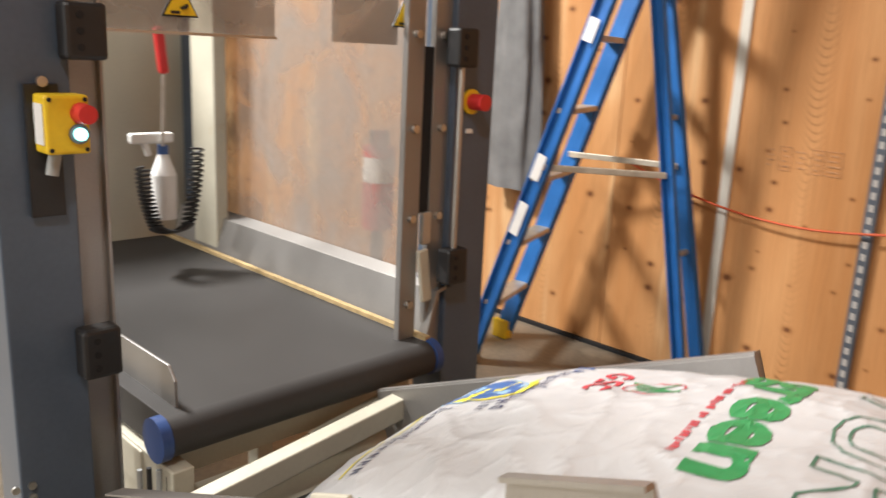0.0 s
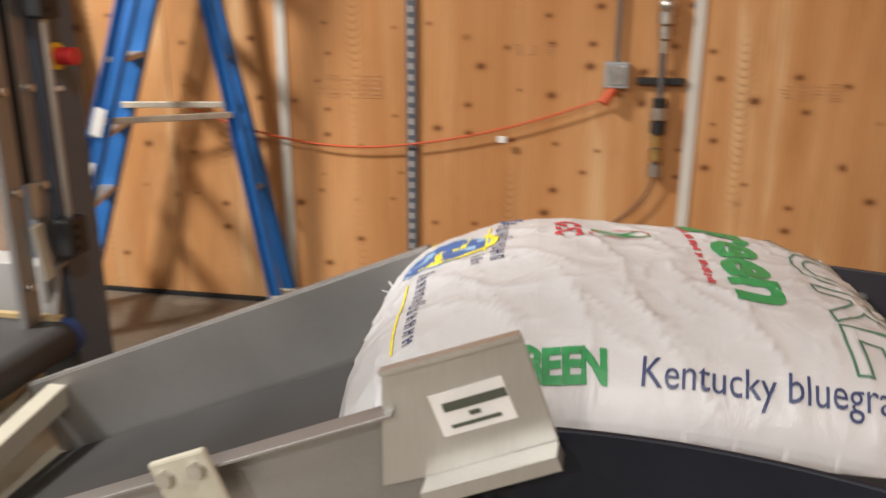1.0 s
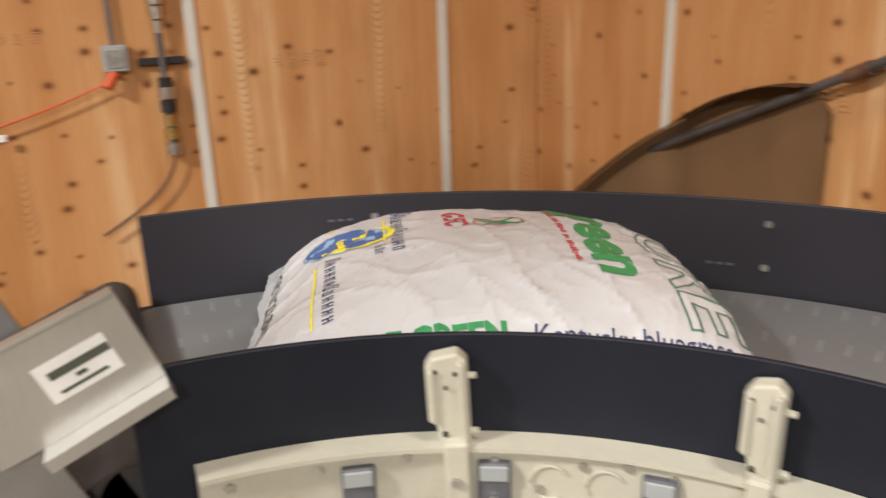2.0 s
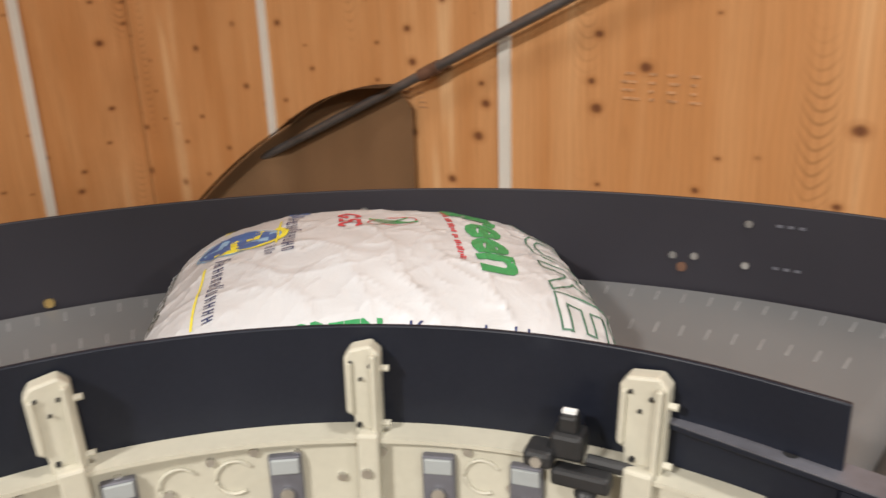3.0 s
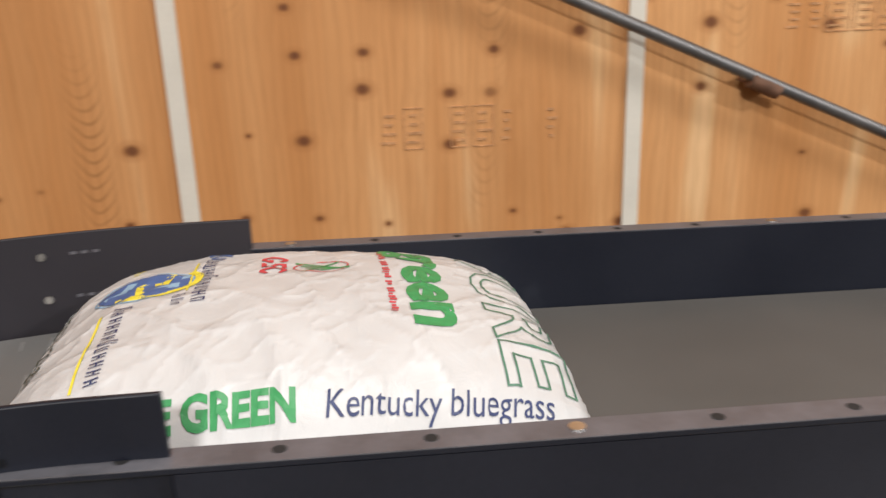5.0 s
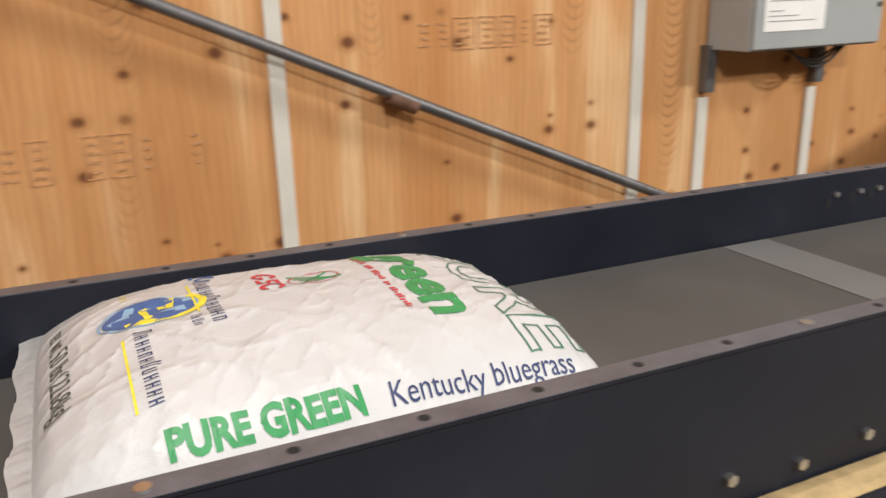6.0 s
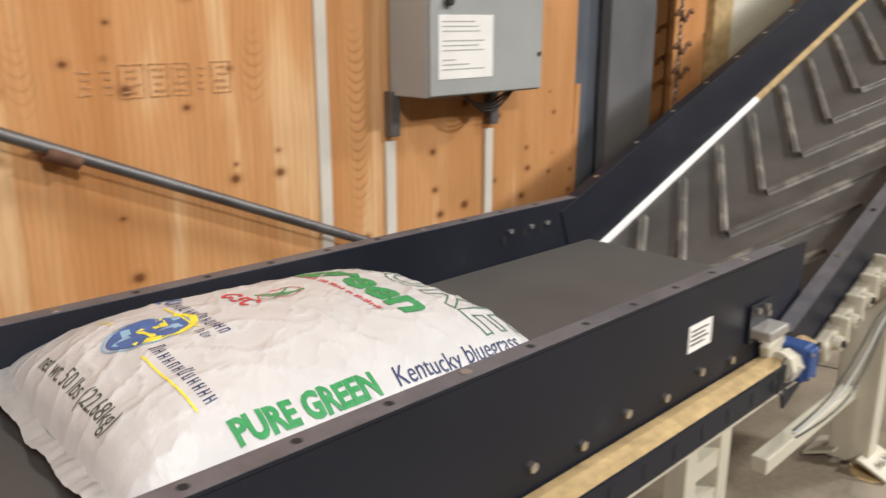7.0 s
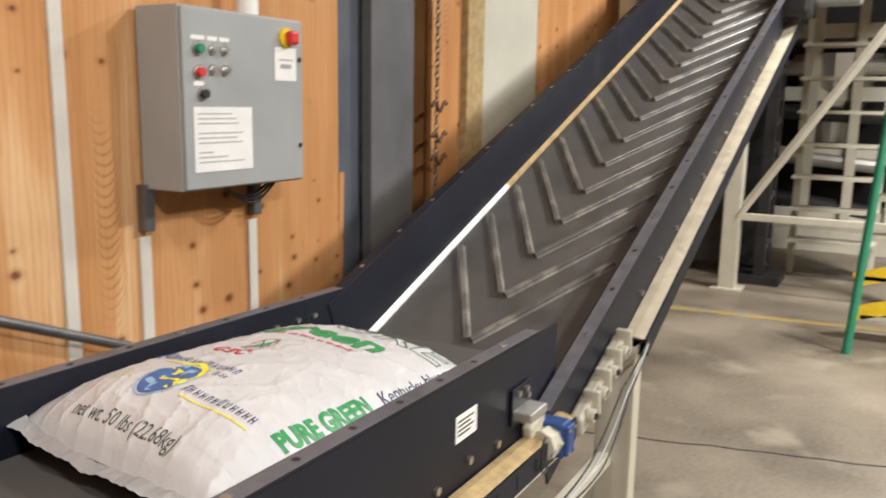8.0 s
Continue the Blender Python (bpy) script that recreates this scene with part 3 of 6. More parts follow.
part("foot_rail", lath(B(), X0, X1 - 0.1, [(-0.68, -0.38), (-0.60, -0.38), (-0.60, -0.30), (-0.68, -0.30)]), CREAM, straight, "cream bottom rail")
sbelt = part("belt", lath(B(), X0, X1 - 0.06, [(-1.375, -0.155), (-0.665, -0.155), (-0.665, -0.24), (-1.375, -0.24)]), BELT, straight, "worn dark grey fabric belt")
for x in (X0, X1 - 0.06):
    part("end_roller", rod(B(), along(x, -1.375, -0.1975), along(x, -0.665, -0.1975), 0.0425, 24), BELT, straight, smooth=40)
splice = None
for x, dx in ((2.52, 0.16),):
    splice = part("belt_splice", lath(B(), x, x + dx, [(-1.37, -0.1548), (-0.67, -0.1548), (-0.67, -0.1535), (-1.37, -0.1535)]), BELTC, sbelt, "paler splice across the belt")
hole_me = None
for k in range(18):
    for y, par, off in ((-1.403, near_side, 0.18), (-0.641, far_side, 0.31)):
        x = off + k * 0.1655
        if x > X1 - 0.2 or (par is near_side and x > X1 - 0.32):
            continue
        bright = (k * 7 + (3 if par is near_side else 0)) % 6 == 0
        part("screw_head" if bright else "hole", rod(B(), along(x, y, 0.0012), along(x, y, 0.0035 if bright else 0.0019), 0.0085 if not bright else 0.010, 10), ZINC if bright else NEAR_BLACK, par)
for k in range(14):
    x = 1.05 + k * 0.155
    if x < X1 - 0.35:
        part("side_bolt", rod(B(), along(x, -1.420, -0.225 if k % 2 else -0.24), along(x, -1.430, -0.225 if k % 2 else -0.24), 0.011, 6), ZINC, straight)
for k in range(18):
    part("slot", box(B(), along(0.9 + k * 0.12, -1.4945, -0.318), (0.012, 0.002, 0.035)), NEAR_BLACK, straight)
part("type_label", box(B(), along(2.43, -1.4215, -0.13), (0.105, 0.002, 0.065)), WHITE, straight, "white type label with unreadable print")
bm = B()
for k in range(4):
    box(bm, along(2.425 - 0.008 * (k % 2), -1.4232, -0.112 - 0.011 * k), (0.078 - 0.016 * (k % 2), 0.0012, 0.004))
part("print_bars", bm, INKK, straight)
for x in (2.62, 2.72, 2.80):
    part("cut_out", box(B(), along(x, -0.6612, -0.085 + 0.01 * (x > 2.7)), (0.013, 0.002, 0.030)), NEAR_BLACK, straight)
    part("screw_head", rod(B(), along(x + 0.03, -0.66, -0.06), along(x + 0.03, -0.668, -0.06), 0.008, 8), ZINC, straight)
# small name plate at the entry
part("name_plate", box(B(), (0.112, -1.381, 1.004), (0.088, 0.003, 0.034), bev=0.001), FLANGE, straight, "grey plate with unreadable lettering")
part("plate_bars", box(B(), (0.112, -1.3832, 1.006), (0.056, 0.002, 0.011)), INKK, straight)
# legs
for x in (0.75, 2.50):
    for y in (-1.41, -0.64):
        bm = B()
        for dx in (-0.085, 0.085):
            box(bm, (x + dx, y, 0.30), (0.055, 0.06, 0.60), bev=0.004)
        for k in range(6):
            box(bm, (x, y, 0.03 + k * 0.11), (0.115, 0.05, 0.05))
        part("leg", bm, CREAM, straight, "cream perforated steel leg")
    part("cross_tie", box(B(), (x, -1.03, 0.2), (0.05, 0.72, 0.05), bev=0.004), CREAM, straight)

# ---- incline conveyor with chevron cleats ----
RISE = radians(21.2)
INC = Vector((3.10, -1.03, 0.735))
DU, DN = Vector((math.cos(RISE), 0, math.sin(RISE))), Vector((-math.sin(RISE), 0, math.cos(RISE)))
INC_Q = Matrix.Rotation(-RISE, 3, "Y")
incline = thing("incline_conveyor", (3.7, -1.03, 0), "rising chevron-cleated belt conveyor with blue-black sides and a cream leg", "conveyor")


def up_at(u, v, w):
    return INC + DU * u + Vector((0, v, 0)) + DN * w


def incline_lath(bm, u0, u1, prof):
    return sweep(bm, [(INC + DU * u, Vector((0, 1, 0)), DN) for u in (u0, u1)], prof)


L_INC = 5.4
ibelt = part("belt", incline_lath(B(), 0.0, L_INC, [(-0.355, -0.09), (0.355, -0.09), (0.355, 0), (-0.355, 0)]), RUBBER, incline, "black rubber chevron belt rubbed grey")
part("tail_roller", rod(B(), up_at(0, -0.355, -0.045), up_at(0, 0.355, -0.045), 0.045, 24), RUBBER, incline, smooth=40)
ifar = part("far_side", incline_lath(B(), -0.12, L_INC, [(0.366, -0.16), (0.374, -0.16), (0.374, 0.236), (0.41, 0.236), (0.41, 0.24), (0.366, 0.24)]), NAVY, incline, "blue-black steel side", bev=0.0015)
inear = part("near_side", incline_lath(B(), -0.25, L_INC, [(-0.407, -0.19), (-0.399, -0.19), (-0.399, 0.10), (-0.443, 0.10), (-0.443, 0.094), (-0.407, 0.094)]), NAVY, incline, "blue-black steel side", bev=0.0015)
part("flange_edge", incline_lath(B(), -0.25, L_INC, [(-0.443, 0.1002), (-0.399, 0.1002), (-0.399, 0.102), (-0.443, 0.102)]), FLANGE, inear, "rubbed grey drilled flange")
part("seal_strip", incline_lath(B(), 0.0, 1.25, [(0.352, 0.0), (0.366, 0.0), (0.366, 0.022), (0.352, 0.010)]), WHITE, incline, "white belt-edge seal strip")
part("seal_strip", incline_lath(B(), 1.25, L_INC, [(0.352, 0.0), (0.366, 0.0), (0.366, 0.022), (0.352, 0.010)]), DUST, incline, "dusty tan belt-edge seal strip")
part("side_ledge", incline_lath(B(), 0.50, L_INC, [(-0.485, -0.19), (-0.408, -0.19), (-0.408, -0.18), (-0.485, -0.18)]), NAVY, incline)
part("dust_drift", incline_lath(B(), 0.50, L_INC, [(-0.482, -0.1795), (-0.410, -0.1795), (-0.410, -0.170), (-0.445, -0.172)]), DUSTG, incline, "tan seed dust lying on the ledge")
part("ledge_lip", incline_lath(B(), 0.50, L_INC, [(-0.491, -0.25), (-0.4855, -0.25), (-0.4855, -0.178), (-0.491, -0.178)]), NAVY, incline)
part("bottom_pan", incline_lath(B(), 0.50, L_INC, [(-0.480, -0.25), (0.38, -0.25), (0.38, -0.24), (-0.480, -0.24)]), NAVY, incline)
for k in range(20):
    u = 0.12 + k * 0.26
    part("screw_head" if k % 3 == 0 else "hole", rod(B(), up_at(u, -0.421, 0.1022), up_at(u, -0.421, 0.1042), 0.008, 8), ZINC if k % 3 == 0 else NEAR_BLACK, inear)
    part("side_bolt", rod(B(), up_at(u + 0.6, -0.407, -0.13), up_at(u + 0.6, -0.419, -0.13), 0.011, 6), ZINC, inear)
    part("screw_head", rod(B(), up_at(u, 0.388, 0.2402), up_at(u, 0.388, 0.2425), 0.008, 8), ZINC, ifar)
# chevron cleats on the running cover: each a low V, its point down the slope
cover = part("belt_cover", incline_lath(B(), -1.10, L_INC - 0.1, [(-0.34, 0.0005), (0.34, 0.0005), (0.34, 0.002), (-0.34, 0.002)]), RUBBER, incline, "running rubber cover with chevron cleats")
for k in range(22):
    u = -1.07 + 0.103 + k * 0.2865
    for sgn in (1, -1):
        a, b = up_at(u, sgn * 0.008, 0.004), up_at(u + 0.585, sgn * 0.322, 0.004)
        d = b - a
        q = Matrix((d.normalized(), DN.cross(d).normalized(), DN)).transposed()
        bm = slab(B(), [(-0.020, -0.003), (0.020, -0.003), (0.012, 0.004), (0.0085, 0.015), (-0.0085, 0.015), (-0.012, 0.004)], 0, -d.length / 2, d.length / 2)
        bmesh.ops.transform(bm, matrix=Matrix.Translation((a + b) / 2) @ q.to_4x4(), verts=bm.verts[:])
        part("cleat", bm, CLEAT, cover, bev=0.002)
# leg, brace, motor
for y in (-1.43, -0.63):
    bm = box(B(), (3.62, y + 0.01, 0.37), (0.008, 0.125, 0.70), bev=0.002)
    for dy in (-0.055, 0.075):
        box(bm, (3.66, y + dy, 0.37), (0.085, 0.008, 0.70), bev=0.002)
    leg = part("leg", bm, CREAM, incline, "cream channel leg on a splayed foot")
    for dy, tip in ((-0.085, 24), (0.095, -24)):
        part("foot_plate", box(B(), (3.66, y + dy, 0.035), (0.17, 0.115, 0.012), Matrix.Rotation(radians(tip), 3, "X"), bev=0.003), CREAM, leg, "splayed dusty foot plate")
    part("levelling_bolt", rod(B(), (3.66, y + 0.01, 0.0), (3.66, y + 0.01, 0.15), 0.012, 10), ZINC, leg)
    for dx in (-0.03, 0.03):
        part("foot_nut", rod(B(), (3.66 + dx, y - 0.10, 0.045), (3.66 + dx, y - 0.104, 0.062), 0.012, 6), ZINC, leg)
    part("spill", ball(B(), (3.66, y - 0.07, 0.002), 0.11, (1.0, 0.7, 0.08)), DUST, leg, "little heap of spilled seed")
part("cross_tie", box(B(), (3.26, -1.40, 0.29), (0.72, 0.05, 0.05), bev=0.004), CREAM, incline, "cream tie bar")
motor = part("gear_motor", box(B(), (2.862, -1.475, 0.655), (0.066, 0.085, 0.100), bev=0.008), BLUEP, incline, "blue painted gear motor")
part("motor_cover", box(B(), (2.862, -1.522, 0.655), (0.054, 0.014, 0.086), bev=0.005), BLUEP, motor)
for dx, dz in ((-0.026, -0.042), (0.026, -0.042), (-0.026, 0.042), (0.026, 0.042)):
    part("cover_screw", rod(B(), (2.862 + dx * 0.75, -1.529, 0.655 + dz * 0.8), (2.862 + dx * 0.75, -1.533, 0.655 + dz * 0.8), 0.005, 8), ZINC, motor)
gh = part("gear_head", rod(B(), (2.775, -1.470, 0.655), (2.842, -1.474, 0.652), 0.044, 8), CREAM, motor, "cream cast gear head")
part("gear_flange", box(B(), (2.80, -1.44, 0.70), (0.10, 0.03, 0.05), Matrix.Rotation(radians(-14), 3, "Y"), bev=0.008), CREAM, gh)
part("shaft_end", rod(B(), (2.74, -1.468, 0.645), (2.776, -1.470, 0.652), 0.020, 14), ZINC, gh, smooth=40)
part("clamp_lever", rod(B(), (2.765, -1.512, 0.635), (2.80, -1.518, 0.662), 0.005, 8), ZINC, gh)
part("terminal_box", box(B(), (2.735, -1.452, 0.765), (0.11, 0.062, 0.026), bev=0.005), STEEL, motor, "grey terminal box")
part("mount_plate", box(B(), (2.735, -1.426, 0.785), (0.12, 0.008, 0.10), bev=0.002), NAVY, motor)
for dx, dz in ((-0.03, 0.035), (0.02, 0.035), (0.03, 0.015)):
    part("plate_bolt", rod(B(), (2.735 + dx, -1.430, 0.785 + dz), (2.735 + dx, -1.440, 0.785 + dz), 0.009, 6), ZINC, motor)
for k in range(4):
    u = 0.0 + k * 0.112
    bm = box(B(), up_at(u, -0.430, -0.125), (0.125, 0.045, 0.070), INC_Q, bev=0.012)
    box(bm, up_at(u + 0.045, -0.448, -0.105), (0.018, 0.055, 0.085), INC_Q @ Matrix.Rotation(radians(12), 3, "Y"), bev=0.006)
    rod(bm, up_at(u - 0.01, -0.452, -0.11), up_at(u - 0.01, -0.476, -0.11), 0.022, 12)
    ib = part("idler_bracket", bm, CREAM, incline, "cream cast roller bracket")
    part("idler_bolt", rod(B(), up_at(u - 0.01, -0.476, -0.11), up_at(u - 0.01, -0.486, -0.11), 0.011, 8), ZINC if k % 2 else BLACK, ib)
for k, c in enumerate((BLACK, GREYBOX, BLACK)):
    pts = []
    for i in range(20):
        f = i / 19
        u = -0.36 + 0.86 * f
        pts.append(up_at(u, -0.485 - 0.008 * k + 0.01 * math.sin(5 * f + k), -0.185 - 0.06 * math.sin(math.pi * min(1.0, f * 1.5)) - 0.012 * k + 0.14 * max(0.0, 0.35 - f)))
    part("cable", tube(B(), pts, 0.0034, 6), c, incline, smooth=60)
part("cable_loop", tube(B(), [(2.73 + 0.03 * math.cos(a), -1.505, 0.655 + 0.05 * math.sin(a)) for a in np.linspace(1.2, 5.4, 14)], 0.003, 6), BLACK, incline, smooth=60)


# ---- steel infeed conveyor that climbs to the curve ----
TILT = radians(22.4)
FV, FN = Vector((0, math.cos(TILT), math.sin(TILT))), Vector((0, -math.sin(TILT), math.cos(TILT)))
F0 = Vector((-0.975, -2.30, 0.905))     # belt centre near the head
F_Q = Matrix.Rotation(TILT, 3, "X")
infeed = thing("infeed_conveyor", (-0.975, -2.75, 0), "climbing belt conveyor with bright steel side guards", "conveyor")


def feed(u, v, w):
    """u along the climb, v to the east, w off the belt."""
    return F0 + FV * u + Vector((v, 0, 0)) + FN * w


def feed_lath(bm, u0, u1, prof):
    return sweep(bm, [(F0 + FV * u, Vector((1, 0, 0)), FN) for u in (u0, u1)], prof)


part("belt", feed_lath(B(), -1.15, 0.06, [(-0.35, -0.09), (0.35, -0.09), (0.35, 0), (-0.35, 0)]), BELTM, infeed, "dark grey fabric belt")
for u in (-1.15, 0.06):
    part("end_roller", rod(B(), feed(u, -0.35, -0.045), feed(u, 0.35, -0.045), 0.045, 24), BELTM, infeed, smooth=40)
far_guard = part("far_guard", feed_lath(B(), -1.13, -0.11, [(-0.366, -0.10), (-0.362, -0.10), (-0.362, 0.172), (-0.385, 0.172), (-0.385, 0.176), (-0.366, 0.176)]), PANELS, infeed, "brushed steel side guard", bev=0.001)
near_guard = part("near_guard", feed_lath(B(), -0.95, 0.02, [(0.362, -0.14), (0.366, -0.14), (0.366, 0.172), (0.395, 0.172), (0.395, 0.176), (0.362, 0.176)]), PANELS, infeed, "brushed steel side guard with a folded rim", bev=0.001)
wing = part("guard_wing", slab(B(), [(-2.362, 0.980), (-2.312, 0.998), (-2.176, 1.058), (-2.219, 1.173), (-2.362, 1.119)], 0, -0.598, -0.593), STEEL, near_guard, "bright steel end plate with a white label", bev=0.001)
part("wing_fold", sweep(B(), [(Vector((-0.59, y, z)), Vector((1, 0, 0)), FN) for y, z in ((-2.314, 0.998), (-2.176, 1.058))], [(-0.003, -0.016), (0.030, -0.016), (0.030, 0.0), (-0.003, 0.0)]), STEEL, wing)
part("wing_rim", sweep(B(), [(Vector((-0.592, y, z)), Vector((1, 0, 0)), FN) for y, z in ((-2.362, 1.119), (-2.219, 1.173))], [(-0.004, -0.003), (0.010, -0.003), (0.010, 0.002), (-0.004, 0.002)]), STEEL, wing)
lab = part("maker_label", box(B(), (-0.5915, -2.265, 1.087), (0.002, 0.082, 0.048), F_Q), WHITE, wing, "white label with unreadable print")
bm = B()
box(bm, (-0.590, -2.263, 1.096), (0.001, 0.07, 0.010), F_Q)
box(bm, (-0.590, -2.262, 1.083), (0.001, 0.012, 0.005), F_Q)
box(bm, (-0.590, -2.260, 1.073), (0.001, 0.055, 0.004), F_Q)
part("print_bars", bm, INKK, lab)
br = part("rim_bracket", box(B(), feed(-0.235, 0.400, 0.160), (0.010, 0.075, 0.085), F_Q, bev=0.004), CREAM, infeed, "cream bracket with two bolts")
for du in (-0.028, 0.028):
    part("bolt", rod(B(), feed(-0.235 + du * 0.75, 0.405, 0.182), feed(-0.235 + du * 0.75, 0.414, 0.182), 0.010, 6), ZINC, br)
part("stay_rod", rod(B(), feed(-0.245, 0.40, 0.09), (-0.55, -2.85, 0.52), 0.016, 10), CREAM, infeed, smooth=40)
part("tail_cross_bar", box(B(), (-1.05, -3.33, 0.585), (0.72, 0.045, 0.055), Matrix.Rotation(radians(7), 3, "Y"), bev=0.004), CREAM, infeed, "cream cross bar")
part("side_frame", feed_lath(B(), -1.1, 0.02, [(0.366, -0.24), (0.38, -0.24), (0.38, -0.145), (0.366, -0.145)]), CREAM, infeed)
part("side_frame", feed_lath(B(), -1.1, 0.02, [(-0.38, -0.24), (-0.366, -0.24), (-0.366, -0.105), (-0.38, -0.105)]), CREAM, infeed)
part("drum_motor", rod(B(), feed(-0.03, -0.35, -0.15), feed(-0.03, 0.42, -0.15), 0.085, 30), BELTM, infeed, "dark ribbed drum", smooth=40)
cap = part("drum_cap", rod(B(), feed(-0.03, 0.42, -0.15), feed(-0.03, 0.452, -0.15), 0.088, 28), BLUEP, infeed, "blue drum end cap with a pale hub", smooth=40)
part("hub", rod(B(), feed(-0.03, 0.452, -0.15), feed(-0.03, 0.47, -0.15), 0.068, 24, 0.055), CREAM, cap, smooth=40)
for x in (-1.36, -0.59):
    for y in (-3.15, -2.35):
        hgt = 0.72 + 0.412 * (y + 2.27)
        part("leg", box(B(), (x, y, hgt / 2), (0.05, 0.06, hgt), bev=0.004), CREAM, infeed, "cream steel leg")

# ---- bagging machine: posts, clear guards, discharge belt ----
bagger = thing("bagging_machine", (-1.1, -4.3, 0), "bagging machine frame with dark posts, scuffed clear guards and a belt", "machine")
post_l = part("post", box(B(), (-0.50, -3.56, 1.21), (0.14, 0.12, 2.58), bev=0.004), POSTB, bagger, "dark grey painted steel post")
post_r = part("post", box(B(), (-1.645, -3.56, 1.21), (0.155, 0.12, 2.58), bev=0.004), POSTB, bagger, "dark grey painted steel post")
for y in (-5.1,):
    for x in (-0.50, -1.69):
        part("post", box(B(), (x, y, 1.21), (0.11, 0.11, 2.58), bev=0.004), POSTB, bagger, "dark grey painted steel post")
part("beam", box(B(), (-1.1, -3.56, 2.46), (1.1, 0.11, 0.11), bev=0.004), POSTB, bagger)
mbelt = part("belt", box(B(), (-1.09, -4.25, 0.575), (0.76, 1.56, 0.09)), BELTM, bagger, "dark worn rubber discharge belt", bev=0.002)
part("front_roller", rod(B(), (-1.47, -3.47, 0.575), (-0.71, -3.47, 0.575), 0.0455, 26), BELTM, bagger, smooth=40)
for x in (-1.485, -0.695):
    part("roller_cap", rod(B(), (x - 0.012, -3.47, 0.575), (x + 0.012, -3.47, 0.575), 0.05, 20), BLUEP, bagger, "blue roller end cap", smooth=40)
part("belt_lip", box(B(), (-1.478, -4.25, 0.627), (0.018, 1.56, 0.012)), DUST, bagger, "wooden strip dusted with seed")
part("side_guard", slab(B(), [(-1.505, 0.60), (-1.495, 0.60), (-1.535, 0.745), (-1.59, 0.76), (-1.59, 0.752), (-1.545, 0.738)], 1, -5.0, -3.50), PANELS, bagger, "bent steel side guard", bev=0.001)
part("near_guard", slab(B(), [(-5.0, 0.50), (-3.53, 0.44), (-3.50, 0.47), (-3.50, 0.68), (-3.53, 0.71), (-5.0, 0.71)], 0, -0.757, -0.750), PANELS, bagger, "steel side guard", bev=0.002)
part("bed_frame", box(B(), (-1.09, -4.3, 0.47), (0.80, 1.5, 0.09), bev=0.004), CREAM, bagger)
part("bed_frame", box(B(), (-0.72, -3.55, 0.44), (0.05, 0.28, 0.16), bev=0.004), CREAM, bagger)
for x in (-1.4, -0.78):
    part("bed_leg", box(B(), (x, -4.2, 0.17), (0.06, 0.06, 0.50)), CREAM, bagger)
part("catch_tray", box(B(), (-1.05, -3.38, 0.40), (0.55, 0.22, 0.015), Matrix.Rotation(radians(-14), 3, "X")), CREAM, bagger, "cream tray under the belt")
part("brush_bar", box(B(), (-1.22, -3.44, 0.47), (0.28, 0.06, 0.05), Matrix.Rotation(radians(10), 3, "Y")), CREAM, bagger)
for k in range(4):
    part("cable", tube(B(), [(-0.70 + 0.012 * k, -3.44 - 0.02 * k, 0.50 - 0.05 * q + 0.012 * math.sin(q + k)) for q in range(10)], 0.006, 6), GREYBOX if k % 2 else BLACK, bagger, smooth=60)
part("door_jamb", box(B(), (-0.614, -3.56, 1.15), (0.055, 0.012, 1.5), bev=0.002), PANELS, bagger, "pale steel door jamb")
part("jamb_rim", box(B(), (-0.643, -3.55, 1.15), (0.006, 0.024, 1.5)), PANELS, bagger)
for k in range(4):
    part("post_screw", rod(B(), (-0.45 + 0.03 * (k % 2), -3.50, 0.52 + 0.025 * (k // 2)), (-0.45 + 0.03 * (k % 2), -3.494, 0.52 + 0.025 * (k // 2)), 0.008, 8), ZINC, post_l)
# clear guards
side = part("clear_guard", box(B(), (-1.60, -4.28, 1.35), (0.006, 1.36, 1.2)), PLASTIC, bagger, "scuffed clear plastic side guard")
part("clear_guard", box(B(), (-0.64, -4.3, 1.25), (0.006, 1.36, 1.0)), PLASTIC, bagger, "scuffed clear plastic side guard")
front = part("clear_hood", box(B(), (-1.307, -3.56, 1.62), (0.205, 0.006, 0.42)), PLASTIC, bagger, "clear hood with a warning sign")
front2 = part("clear_hood", box(B(), (-0.827, -3.56, 1.62), (0.434, 0.006, 0.42)), PLASTIC, bagger, "clear hood with a warning sign")
for x, w in ((-1.443, 0.060), (-1.540, 0.062)):
    fr = part("door_stile", box(B(), (x, -3.53, 1.20), (w, 0.02, 1.4), bev=0.002), PANELS, bagger, "steel door stile with screws")
    for k in range(5):
        part("screw", rod(B(), (x, -3.52, 0.72 + k * 0.24), (x, -3.508, 0.72 + k * 0.24), 0.011, 8), ZINC, fr)
part("door_gap", box(B(), (-1.491, -3.528, 1.19), (0.034, 0.008, 0.44)), NEAR_BLACK, bagger)
part("latch", box(B(), (-1.491, -3.512, 0.93), (0.03, 0.016, 0.09), bev=0.003), STEEL, bagger)
part("latch_handle", box(B(), (-1.482, -3.50, 0.80), (0.035, 0.014, 0.15), Matrix.Rotation(radians(8), 3, "Y"), bev=0.004), CREAM, bagger, "pale latch handle")
part("slide_rod", rod(B(), (-1.561, -3.47, 0.8), (-1.561, -3.47, 1.41), 0.008, 8), STEEL, bagger)
